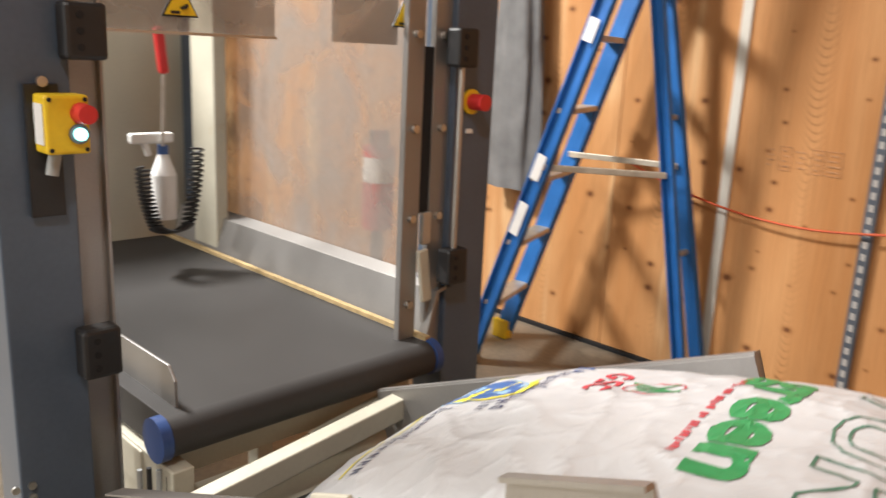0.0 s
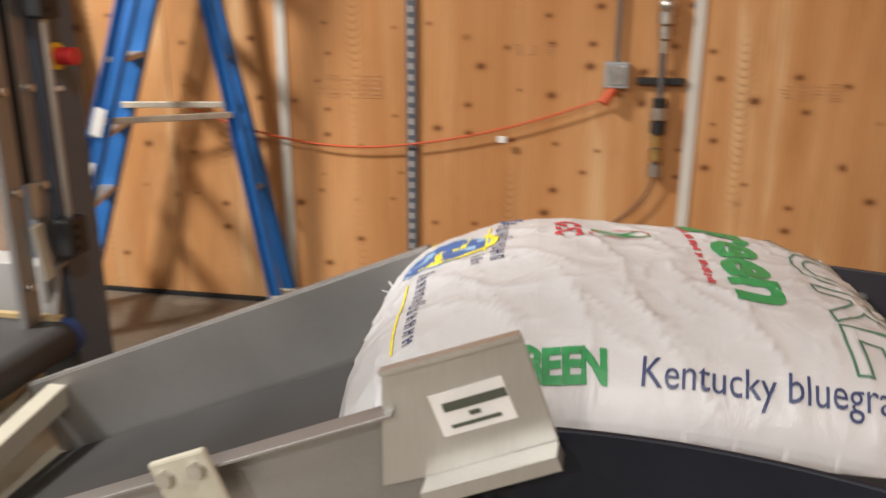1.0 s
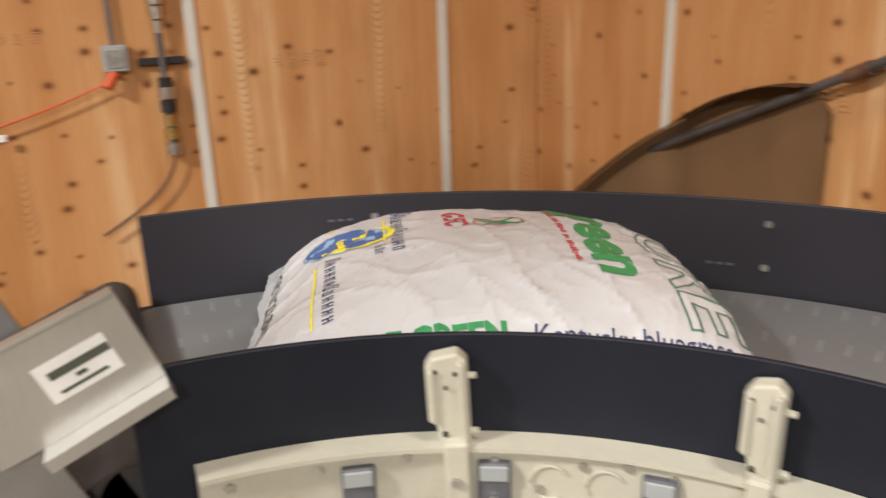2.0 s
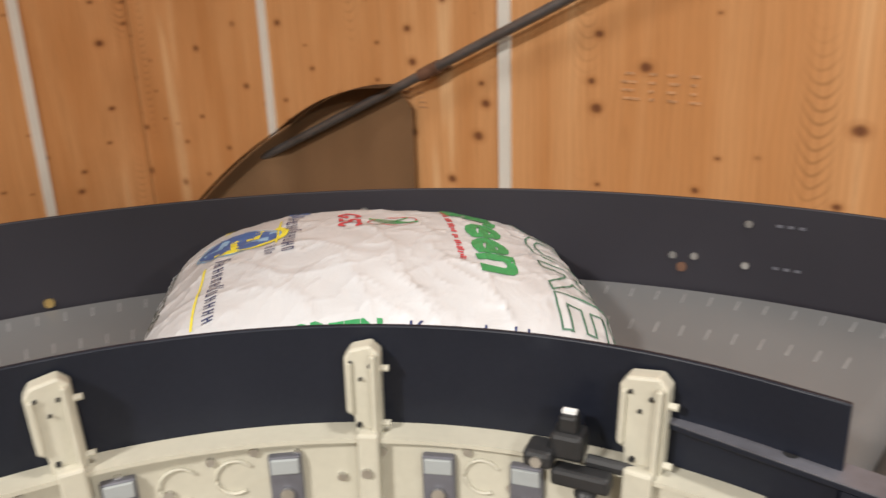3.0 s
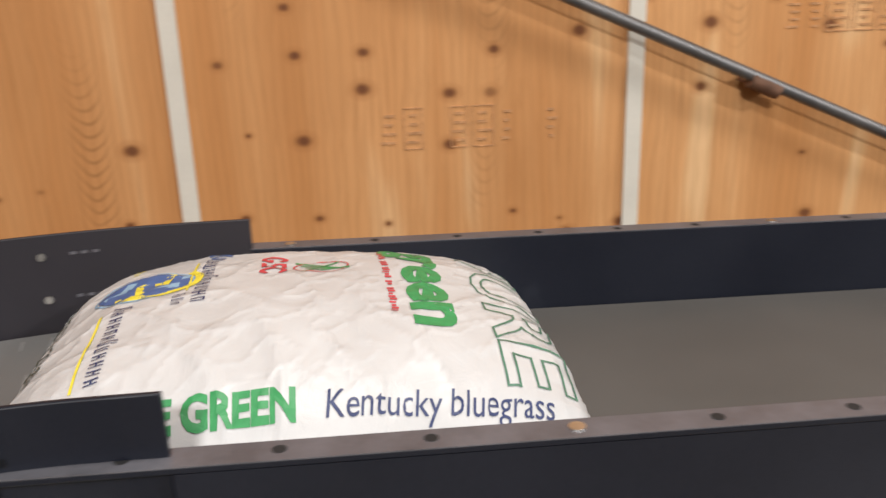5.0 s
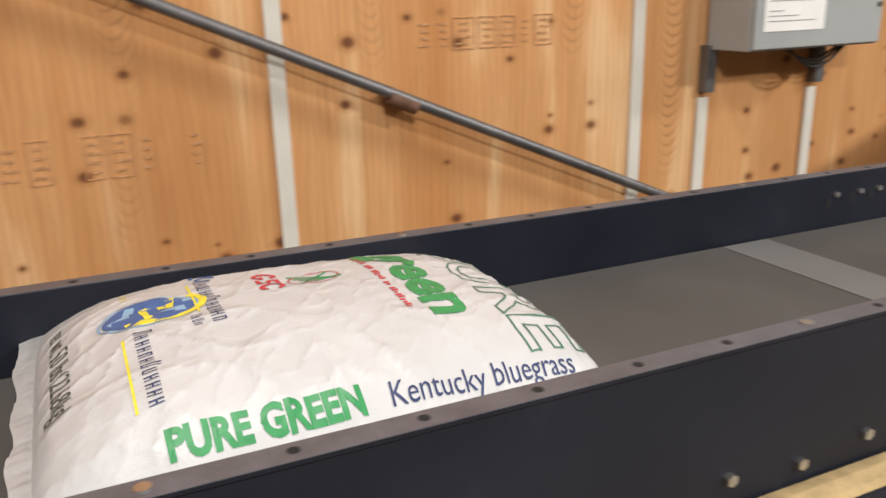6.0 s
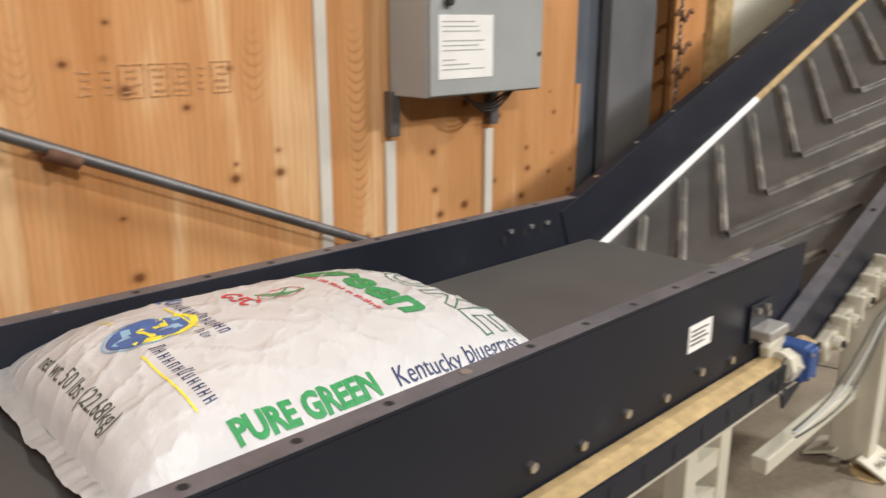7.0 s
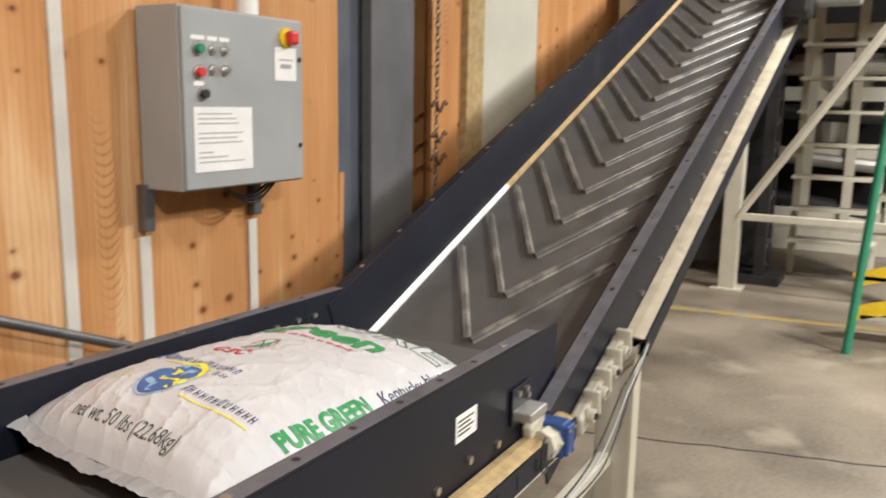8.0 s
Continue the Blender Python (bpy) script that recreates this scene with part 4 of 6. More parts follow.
for x, y, z in ((-0.584, -3.47, 1.407), (-0.582, -3.47, 0.802), (-1.561, -3.47, 1.411), (-1.560, -3.47, 0.824)):
    hg = part("hinge", box(B(), (x, y, z), (0.075, 0.05, 0.10), bev=0.008), BLACK, bagger, "black plastic hinge")
    for dz in (-0.028, 0.0, 0.028):
        part("screw", rod(B(), (x + 0.012, y + 0.024, z + dz), (x + 0.012, y + 0.027, z + dz), 0.007, 8), NEAR_BLACK, hg)
for x, z in ((-0.816, 1.475), (-1.428, 1.485)):
    w = part("warning_sign", slab(B(), [(x - 0.034, z - 0.027), (x + 0.034, z - 0.027), (x, z + 0.034)], 1, -3.553, -3.550), YEL, bagger, "yellow triangle warning sign")
    part("sign_border", slab(B(), [(x - 0.041, z - 0.031), (x + 0.041, z - 0.031), (x, z + 0.042)], 1, -3.5555, -3.5532), BLACK, w)
    bm = rod(B(), (x - 0.008, -3.5498, z - 0.012), (x - 0.006, -3.549, z - 0.008), 0.009, 12)
    box(bm, (x + 0.012, -3.5494, z - 0.022), (0.02, 0.001, 0.006))
    part("pictogram", bm, BLACK, w)
for x in (-1.0, -1.30):
    part("hood_clip", box(B(), (x, -3.55, 1.56), (0.03, 0.02, 0.06), bev=0.003), BLACK, bagger)
part("hood_rim", box(B(), (-0.827, -3.555, 1.412), (0.434, 0.012, 0.006)), STEEL, bagger)
# inner back of the machine
part("back_panel", box(B(), (-1.15, -5.16, 1.25), (1.0, 0.01, 1.4)), PALE, bagger, "pale beige back panel")
part("back_upright", box(B(), (-1.53, -4.745, 1.2), (0.05, 0.17, 1.5), bev=0.004), CREAM, bagger, "cream upright")
part("back_guard", box(B(), (-1.0, -5.0, 0.78), (0.36, 0.012, 0.12), Matrix.Rotation(radians(-4), 3, "Y")), PANELS, bagger, "steel cross guard")
# control box on the post
ebox = thing("push_button_box", (-0.555, -3.46, 1.16), "yellow push-button box with red mushroom and lit green button", "control box")
eb = part("housing", box(B(), (-0.557, -3.455, 1.225), (0.095, 0.075, 0.13), bev=0.007), YEL, ebox)
part("side_label", box(B(), (-0.508, -3.455, 1.225), (0.002, 0.05, 0.09)), WHITE, ebox)
part("mushroom", rod(B(), (-0.585, -3.418, 1.25), (-0.585, -3.375, 1.25), 0.024, 20, 0.021), RED, ebox, "red mushroom button", smooth=50)
part("bezel", rod(B(), (-0.578, -3.418, 1.205), (-0.578, -3.41, 1.205), 0.022, 20), FLANGE, ebox, smooth=50)
part("lit_button", rod(B(), (-0.578, -3.41, 1.205), (-0.578, -3.402, 1.205), 0.014, 18), TEAL, ebox, "glowing pale green button")
for dx, dz in ((-0.038, 0.055), (0.038, 0.055), (-0.038, -0.055), (0.038, -0.055)):
    part("screw", rod(B(), (-0.557 + dx, -3.418, 1.225 + dz), (-0.557 + dx, -3.415, 1.225 + dz), 0.005, 8), NEAR_BLACK, eb)
part("cable_gland", rod(B(), (-0.54, -3.46, 1.16), (-0.53, -3.46, 1.11), 0.014, 12), GREYBOX, ebox, smooth=40)
part("mount_plate", box(B(), (-0.53, -3.495, 1.16), (0.075, 0.01, 0.30), bev=0.003), BLACK, ebox, "black back plate")
part("mount_screw", rod(B(), (-0.53, -3.49, 1.315), (-0.53, -3.48, 1.315), 0.012, 10), ZINC, ebox)
estop = thing("emergency_stop", (-1.628, -3.49, 1.24), "red emergency stop on a yellow disc on the post", "button")
part("disc", rod(B(), (-1.628, -3.497, 1.27), (-1.628, -3.49, 1.27), 0.034, 22), YEL, estop, smooth=40)
part("mushroom", rod(B(), (-1.628, -3.49, 1.27), (-1.628, -3.44, 1.27), 0.022, 20), RED, estop, smooth=50)
part("tag", box(B(), (-1.628, -3.497, 1.19), (0.022, 0.004, 0.012)), WHITE, estop)
# bottle, coil hose and blow gun hanging inside the guard
bottle = thing("spray_bottle", (-1.25, -4.55, 0.80), "white plastic spray bottle hanging by its trigger", "bottle")
bm = rod(B(), (-1.25, -4.55, 0.80), (-1.25, -4.55, 0.95), 0.042, 18)
rod(bm, (-1.25, -4.55, 0.95), (-1.25, -4.55, 1.02), 0.042, 18, 0.016)
part("body", bm, WHITE, bottle, smooth=40)
part("neck_label", rod(B(), (-1.25, -4.55, 1.02), (-1.25, -4.55, 1.05), 0.018, 14), INKB, bottle, smooth=40)
bm = box(B(), (-1.21, -4.55, 1.075), (0.15, 0.03, 0.035), bev=0.008)
box(bm, (-1.19, -4.55, 1.045), (0.02, 0.02, 0.06), Matrix.Rotation(radians(20), 3, "Y"), bev=0.004)
part("trigger_head", bm, WHITE, bottle)
hose = thing("coil_hose", (-1.25, -4.50, 0.75), "black coiled air hose hanging in a loop", "hose")
bm, pts = B(), []
for i in range(520):
    s = i / 519
    th = math.pi * s
    cx, cz = -1.25 + 0.095 * math.cos(th + math.pi), 0.86 - 0.10 * math.sin(th) + (0.20 * max(0, 0.3 - s) + 0.14 * max(0, s - 0.7)) * 3
    w = i * 0.62
    pts.append((cx + 0.022 * math.cos(w), -4.50 + 0.022 * math.sin(w), cz + 0.006 * math.sin(w)))
part("coil", tube(bm, pts, 0.0045, 5), BLACK, hose, smooth=60)
gun = thing("blow_gun", (-1.24, -4.52, 1.30), "red air blow gun hanging from a hook", "air gun")
part("grip", box(B(), (-1.24, -4.52, 1.36), (0.03, 0.035, 0.15), Matrix.Rotation(radians(6), 3, "Y"), bev=0.01), RED, gun)
part("lance", rod(B(), (-1.245, -4.52, 1.29), (-1.235, -4.52, 1.05), 0.006, 8), ZINC, gun)
part("hook", rod(B(), (-1.24, -4.52, 1.43), (-1.24, -4.52, 1.52), 0.004, 8), ZINC, gun)
ext = thing("fire_extinguisher", (-2.62, -4.94, 0.62), "red fire extinguisher with white label and orange tag", "fire extinguisher")
part("cylinder", rod(B(), (-2.62, -4.94, 0.62), (-2.62, -4.94, 1.02), 0.075, 20), RED, ext, smooth=40)
part("band_label", rod(B(), (-2.62, -4.94, 0.85), (-2.62, -4.94, 0.97), 0.0765, 20), WHITE, ext, smooth=40)
part("valve_head", box(B(), (-2.62, -4.94, 1.06), (0.06, 0.09, 0.07), bev=0.01), BLACK, ext)
part("tag", box(B(), (-2.57, -4.87, 1.06), (0.07, 0.01, 0.09), bev=0.003), ORANGE, ext)
part("stand", rod(B(), (-2.62, -4.94, 0.0), (-2.62, -4.94, 0.62), 0.03, 12), POSTG, ext)

ebox.scale = (0.80, 0.80, 0.80)
ebox.location += Vector((0.022, 0.0, 0.034))
for ob in bagger.children:
    if ob.name.startswith("clear_"):
        ob.visible_shadow = False           # clear panes let the hall's light in
for ob in (bagger, ebox, estop, bottle, hose, gun):
    ob.location += Vector((-0.09, 0.0, 0.08))

# ---- step ladder ----
ladder = thing("step_ladder", (-3.1, -4.1, 0), "blue fibreglass step ladder with aluminium treads standing open", "ladder")
TOP = (-4.0, 2.45)


def rail(name, x0, y0, x1, y1, w, d, label):
    a, b = Vector((x0, y0, 0.03)), Vector((x1, y1, TOP[1]))
    dd = (b - a).normalized()
    sx = Vector((1, 0, 0))
    q = Matrix((sx, dd.cross(sx).normalized(), dd)).transposed()
    bm = B()
    box(bm, (a + b) / 2, (0.012, d, (b - a).length), q, bev=0.002)
    for s in (-1, 1):
        box(bm, (a + b) / 2 + q @ Vector((w / 2 - 0.006, s * (d / 2 - 0.005), 0)), (w, 0.01, (b - a).length), q, bev=0.002)
    return part(name, bm, LBLUE, ladder, label), a, b


f1, A1, B1 = rail("front_rail", -2.87, -4.50, -3.05, -3.73, 0.035, 0.085, "blue fibreglass rail with white stickers")
f2, A2, B2 = rail("front_rail", -3.26, -4.64, -3.38, -3.85, -0.035, 0.085, "blue fibreglass rail")
r1, C1, D1 = rail("rear_rail", -3.40, -3.65, -3.05, -3.90, 0.03, 0.06, "blue fibreglass rear rail")
r2, C2, D2 = rail("rear_rail", -3.51, -3.63, -3.29, -4.03, -0.03, 0.06, "blue fibreglass rear rail")
for k in range(7):
    s = 0.12 + k * 0.128
    a, b = A1.lerp(B1, s), A2.lerp(B2, s)
    q = Matrix.Rotation(math.atan2((b - a).y, (b - a).x), 3, "Z")
    part("tread", box(B(), (a + b) / 2, ((b - a).length, 0.085, 0.025), q, bev=0.004), ALU, ladder, "worn aluminium tread")
for s in (0.25, 0.5, 0.74):
    a, b = C1.lerp(D1, s), C2.lerp(D2, s)
    part("rear_brace", rod(B(), a, b, 0.014, 10), ALU, ladder, smooth=40)
for p, q in ((A1.lerp(B1, 0.40), C1.lerp(D1, 0.40)), (A2.lerp(B2, 0.41), C2.lerp(D2, 0.41))):
    d = q - p
    part("spreader", box(B(), (p + q) / 2 + Vector((0.02, 0, 0)), (0.012, d.length, 0.028), Matrix.Rotation(math.atan2(d.z, d.y), 3, "X") @ Matrix.Rotation(math.atan2(-d.x, d.y), 3, "Z"), bev=0.003), ALU, ladder, "aluminium folding spreader")
for p in (C1, C2, A1, A2):
    part("foot", box(B(), (p.x, p.y, 0.05), (0.05, 0.10, 0.10), bev=0.008), YEL if p is A2 else ALU, ladder, "yellow foot" if p is A2 else "")
for s, hgt, col in ((0.30, 0.16, WHITE), (0.40, 0.12, WHITE), (0.645, 0.10, WHITE), (0.745, 0.17, WHITE)):
    dd = (B1 - A1).normalized()
    sx = Vector((1, 0, 0))
    q = Matrix((sx, dd.cross(sx).normalized(), dd)).transposed()
    part("sticker", box(B(), A1.lerp(B1, s) + Vector((0.037, 0, 0)), (0.002, 0.05, hgt), q), col, f1, "white safety sticker")

# ---- things on the west wall ----
XW = X_WEST + 0.012
strut = thing("strut_channel", (XW, -3.005, 0), "black slotted strut channel upright against the plywood", "channel")
part("channel", box(B(), (X_WEST + 0.014, -3.005, 1.6), (0.026, 0.045, 3.1), bev=0.002), POSTG, strut)
for k in range(60):
    part("slot", box(B(), (X_WEST + 0.0275, -3.005, 0.10 + k * 0.05), (0.002, 0.016, 0.028)), CEIL, strut)
jbox = thing("junction_box", (XW, -2.09, 1.13), "galvanised junction box fed by a conduit", "junction box")
part("housing", box(B(), (X_WEST + 0.035, -2.09, 1.18), (0.066, 0.10, 0.11), bev=0.005), GREYBOX, jbox)
part("face_plate", box(B(), (X_WEST + 0.070, -2.09, 1.18), (0.004, 0.07, 0.08), bev=0.001), ZINC, jbox)
part("conduit", rod(B(), (X_WEST + 0.03, -2.09, 1.235), (X_WEST + 0.03, -2.09, 3.2), 0.011, 10), GALV, jbox, smooth=40)
part("plug", rod(B(), (X_WEST + 0.05, -2.10, 1.12), (X_WEST + 0.07, -2.14, 1.06), 0.022, 12), ORANGE, jbox, smooth=40)
air = thing("air_line", (X_WEST, -1.90, 0.7), "galvanised air pipe with valve and regulator on the plywood", "pipe")
part("pipe", rod(B(), (X_WEST + 0.05, -1.90, 0.78), (X_WEST + 0.05, -1.90, 3.2), 0.014, 12), GALV, air, smooth=40)
for z, r, m in ((1.42, 0.032, ZINC), (1.36, 0.026, ZINC), (1.30, 0.018, ZINC), (1.06, 0.03, BLACK), (1.02, 0.036, ZINC), (0.96, 0.032, BLACK), (0.90, 0.024, BRASS), (0.84, 0.03, BRASS), (0.77, 0.03, ZINC)):
    part("fitting", rod(B(), (X_WEST + 0.05, -1.90, z - 0.025), (X_WEST + 0.05, -1.90, z + 0.025), r, 14), m, air, smooth=40)
part("valve_body", ball(B(), (X_WEST + 0.06, -1.90, 1.47), 0.035), ZINC, air, smooth=60)
part("pipe_clamp", box(B(), (X_WEST + 0.02, -1.90, 1.155), (0.035, 0.20, 0.03), bev=0.003), BLACK, air, "black strut clamp")
part("drop_hose", tube(B(), [(X_WEST + 0.05, -1.90 - 0.35 * s * s, 0.76 - 0.35 * s) for s in np.linspace(0, 1, 10)], 0.007, 6), RUST, air, smooth=60)
cordl = thing("extension_cord", (XW, -2.1, 0.85), "orange extension cord sagging along the plywood", "cord")
pts = [(X_WEST + 0.06, -2.13, 1.08)]
for s in np.linspace(0, 1, 28):
    y = -2.16 - 2.0 * s
    pts.append((X_WEST + 0.05, y, 1.07 - 0.60 * 4 * 0.25 * (1 - (2 * min(s * 0.78, 1) - 1) ** 2) * 0.42 + 0.35 * max(0, s - 0.5) ** 1.6))
part("cord", tube(B(), pts, 0.0055, 6), ORANGE, cordl, smooth=60)
part("tape_flag", box(B(), (X_WEST + 0.055, -2.58, 0.885), (0.006, 0.04, 0.03), bev=0.002), WHITE, cordl, "white tape flag")
loop = thing("extension_cord", (XW, -4.95, 1.0), "orange cord looped on a hook", "cord")
part("cord", tube(B(), [(X_WEST + 0.10, -4.98 + 0.13 * math.sin(t), 1.72 + 0.26 * math.cos(t)) for t in np.linspace(0, 6.2, 30)] + [(X_WEST + 0.10, -5.22 - 0.02 * k, 1.9 - 0.16 * k) for k in range(8)] + [(X_WEST + 0.08, -5.36 + 0.05 * k, 0.66 - 0.03 * math.sin(k * 0.8)) for k in range(7)], 0.006, 6), ORANGE, loop, smooth=60)
jacket = thing("hanging_cloth", (XW, -4.82, 0.8), "long dark grey cloth bag hanging in folds on the wall", "cloth")
bm = B()
rings = []
for i in range(15):
    s = i / 14
    z, hw = 2.1 - 1.33 * s, 0.07 + 0.09 * math.sin(min(1, s * 1.15) * math.pi * 0.62)
    row = []
    for k in range(28):
        a = k * math.tau / 28
        fold = 1 + 0.16 * math.sin(a * 7 + s * 1.5) + 0.08 * math.sin(a * 3 - s * 5)
        row.append(bm.verts.new((X_WEST + 0.10 + 0.055 * math.sin(a) * fold, -4.82 + hw * math.cos(a) * fold, z)))
    rings.append(row)
for p, q in zip(rings, rings[1:]):
    for k in range(28):
        bm.faces.new((p[k], p[(k + 1) % 28], q[(k + 1) % 28], q[k]))
bm.faces.new(rings[0]), bm.faces.new(rings[-1][::-1])
bmesh.ops.recalc_face_normals(bm, faces=bm.faces[:])
part("cloth", bm, CLOTH, jacket, smooth=80)

# ---- things on the north wall ----
PIPE_Y = -0.07


def brace(name, a, b, mid):
    t = thing(name, (a[0], PIPE_Y, min(a[1], b[1])), "slanting galvanised pipe with a rusty coupling along the plywood", "pipe", "slanting pipes on the wall")
    part("pipe", rod(B(), (a[0], PIPE_Y, a[1]), (b[0], PIPE_Y, b[1]), 0.017, 14), GALV, t, smooth=40)
    d = Vector((b[0] - a[0], 0, b[1] - a[1])).normalized()
    m = Vector((mid[0], PIPE_Y, mid[1]))
    part("coupling", rod(B(), m - d * 0.045, m + d * 0.045, 0.0225, 14), RUST, t, "rusty pipe coupling", smooth=40)
    part("wall_clip", box(B(), m + Vector((0, 0.035, 0)), (0.09, 0.06, 0.02), Matrix.Rotation(-math.atan2(d.z, d.x), 3, "Y")), RUST, t)
    return t


brace("handrail_pipe", (-2.55, 0.715), (0.05, 1.82), (-1.49, 1.165))
brace("handrail_pipe", (0.05, 1.84), (2.60, 0.752), (1.56, 1.183))
card = thing("cardboard_sheet", (-1.9, -0.3, 0), "large bent sheet of brown cardboard leaning behind the guard", "cardboard")
bm, rings = B(), []
for i in range(33):
    s = i / 32
    x = -2.88 + 1.26 * s
    top = 0.47 + 0.63 * math.sin(min(1, s * 1.05) * math.pi / 2) ** 0.95 - 0.08 * max(0, s - 0.94) / 0.06
    y = -0.030 - 0.16 * max(0, 1 - s / 0.42) ** 0.7
    rings.append([bm.verts.new((x, y - 0.012, 0.0)), bm.verts.new((x, y, top)), bm.verts.new((x, y + 0.006, top)), bm.verts.new((x, y - 0.006, 0.0))])
for p, q in zip(rings, rings[1:]):
    for k in range(4):
        bm.faces.new((p[k], p[(k + 1) % 4], q[(k + 1) % 4], q[k]))
bm.faces.new(rings[0]), bm.faces.new(rings[-1][::-1])
bmesh.ops.recalc_face_normals(bm, faces=bm.faces[:])
part("sheet", bm, CARD, card, smooth=50)
bm, rings = B(), []
for i in range(25):
    s = i / 24
    x = -2.84 + 1.17 * s
    top = 0.47 + 0.63 * math.sin(min(1, (s * 1.16 + 0.03) / 1.25 * 1.05) * math.pi / 2) ** 0.95
    y = -0.032 - 0.16 * max(0, 1 - s / 0.44) ** 0.7
    rings.append([bm.verts.new((x, y, top + 0.004)), bm.verts.new((x + 0.015, y - 0.085 - 0.03 * s, top - 0.03 + 0.035 * s))])
for p, q in zip(rings, rings[1:]):
    bm.faces.new((p[0], p[1], q[1], q[0]))
bmesh.ops.solidify(bm, geom=bm.faces[:], thickness=0.005)
part("folded_flap", bm, CARD, card, smooth=50)

# ---- control cabinet ----
cab = thing("control_cabinet", (3.03, -0.1, 1.27), "grey steel control cabinet with buttons and taped paper sheets", "electrical cabinet")
part("body", box(B(), (3.035, -0.112, 1.565), (0.61, 0.19, 0.60), bev=0.004), GREYBOX, cab)
door = part("door", box(B(), (3.035, -0.214, 1.565), (0.598, 0.012, 0.588), bev=0.004), GREYBOX, cab, "grey cabinet door")
FY = -0.2205
for x in (2.735, 3.27):
    part("mount_strut", box(B(), (x, -0.022, 1.20), (0.042, 0.04, 0.16), bev=0.002), GALV, cab, "dark strut below the cabinet")
pp = part("paper_sheet", box(B(), (2.91, FY - 0.001, 1.435), (0.275, 0.0015, 0.215)), WHITE, door, "white printed sheet taped to the door")
bm, rnd = B(), random.Random(5)
for k in range(11):
    if k not in (3, 7):
        w = rnd.uniform(0.06, 0.22)
        box(bm, (2.79 + w / 2, FY - 0.0022, 1.52 - k * 0.016), (w, 0.001, 0.0035))
part("print_bars", bm, GREYBOX, pp)
p2 = part("paper_sheet", box(B(), (3.235, FY - 0.001, 1.70), (0.12, 0.0015, 0.12)), WHITE, door, "small white sheet on the door")
bm = box(B(), (3.235, FY - 0.0022, 1.715), (0.08, 0.001, 0.005))
box(bm, (3.235, FY - 0.0022, 1.692), (0.06, 0.001, 0.016))
part("print_bars", bm, GREYBOX, p2)
sw = part("main_switch", rod(B(), (3.235, FY, 1.795), (3.235, FY - 0.012, 1.795), 0.036, 22), YEL, door, "yellow and red main switch", smooth=40)
part("switch_knob", box(B(), (3.245, FY - 0.028, 1.795), (0.045, 0.032, 0.05), bev=0.01), RED, sw)
for x, z, m, r in ((2.80, 1.73, GREENP, 0.018), (2.80, 1.655, RED, 0.018), (2.815, 1.585, BLACK, 0.017), (2.865, 1.73, ZINC, 0.013), (2.92, 1.73, ZINC, 0.013), (2.865, 1.665, ZINC, 0.013), (2.92, 1.665, ZINC, 0.013)):
    bz = part("button_bezel", rod(B(), (x, FY, z), (x, FY - 0.006, z), r + 0.006, 16), ZINC, door, smooth=40)
    part("button", rod(B(), (x, FY - 0.006, z), (x, FY - 0.022, z), r * 0.85, 16), m, bz, smooth=40)
for x, z, w in ((2.80, 1.765, 0.06), (2.865, 1.765, 0.045), (2.92, 1.765, 0.045), (2.80, 1.618, 0.045)):
    part("button_label", box(B(), (x, FY - 0.001, z), (w, 0.0015, 0.014)), WHITE, door)
for z in (1.72, 1.40):
    part("door_screw", rod(B(), (3.315, FY, z), (3.315, FY - 0.004, z), 0.009, 10), BLACK, door)
part("conduit", rod(B(), (3.16, -0.11, 1.865), (3.16, -0.11, 3.4), 0.022, 12), GREYBOX, cab, smooth=40)
part("conduit_hub", rod(B(), (3.16, -0.11, 1.865), (3.16, -0.11, 1.93), 0.04, 16), WHITE, cab, smooth=40)
for k in range(3):
    part("cable_loop", tube(B(), [(2.98 + 0.28 * s, -0.12 - 0.012 * k, 1.265 - (0.05 + 0.012 * k) * math.sin(s * math.pi)) for s in np.linspace(0, 1, 12)], 0.005, 6), BLACK, cab, smooth=60)

# ---- east end of the wall: steel column, dark gap, plywood and pale panel ----
FLG = mat("grey_steel_flange", (0.11, 0.113, 0.12), 0.45, var=0.2, scale=3)
col = thing("steel_column", (4.3, 0.1, 0), "dark grey steel column at the end of the plywood", "column")
part("web", box(B(), (4.05, 0.16, 2.3), (0.37, 0.03, 4.58)), POSTG, col)
part("flange", box(B(), (4.43, 0.10, 2.3), (0.40, 0.06, 4.58), bev=0.004), FLG, col, "lighter grey flange")
part("timber_strip", box(B(), (3.93, 0.06, 0.62), (0.035, 0.03, 1.24), Matrix.Rotation(radians(1.5), 3, "Y")), PLY_N, col, "loose timber strip")
# the opening's shade is put into this slab's near-black colour
tagged(part("wall_recess", box(B(), (4.8, 0.60, 2.3), (1.9, 0.1, 4.58)), NEAR_BLACK), "near-black slab painted as the dark of the opening beside the column", "wall", kind="structure")
chain = thing("hanging_chain", (4.90, 0.08, 0.9), "rusty hanging chain with hooks beside the column", "chain")
bm = B()
for k in range(104):
    c = Vector((4.90, 0.08, 0.95 + k * 0.035))
    pts = [c + (Vector((0.012 * math.cos(t), 0, 0.022 * math.sin(t))) if k % 2 else Vector((0, 0.012 * math.cos(t), 0.022 * math.sin(t)))) for t in np.linspace(0, math.tau, 9)]
    tube(bm, pts, 0.004, 5)
part("links", bm, GALV, chain, smooth=60)
for z in (1.55, 1.38, 1.25):
    part("hook", tube(B(), [(4.82 + 0.16 * s, 0.06, z + 0.03 * math.sin(s * 9)) for s in np.linspace(0, 1, 10)], 0.010, 6), RUST, chain, smooth=60)
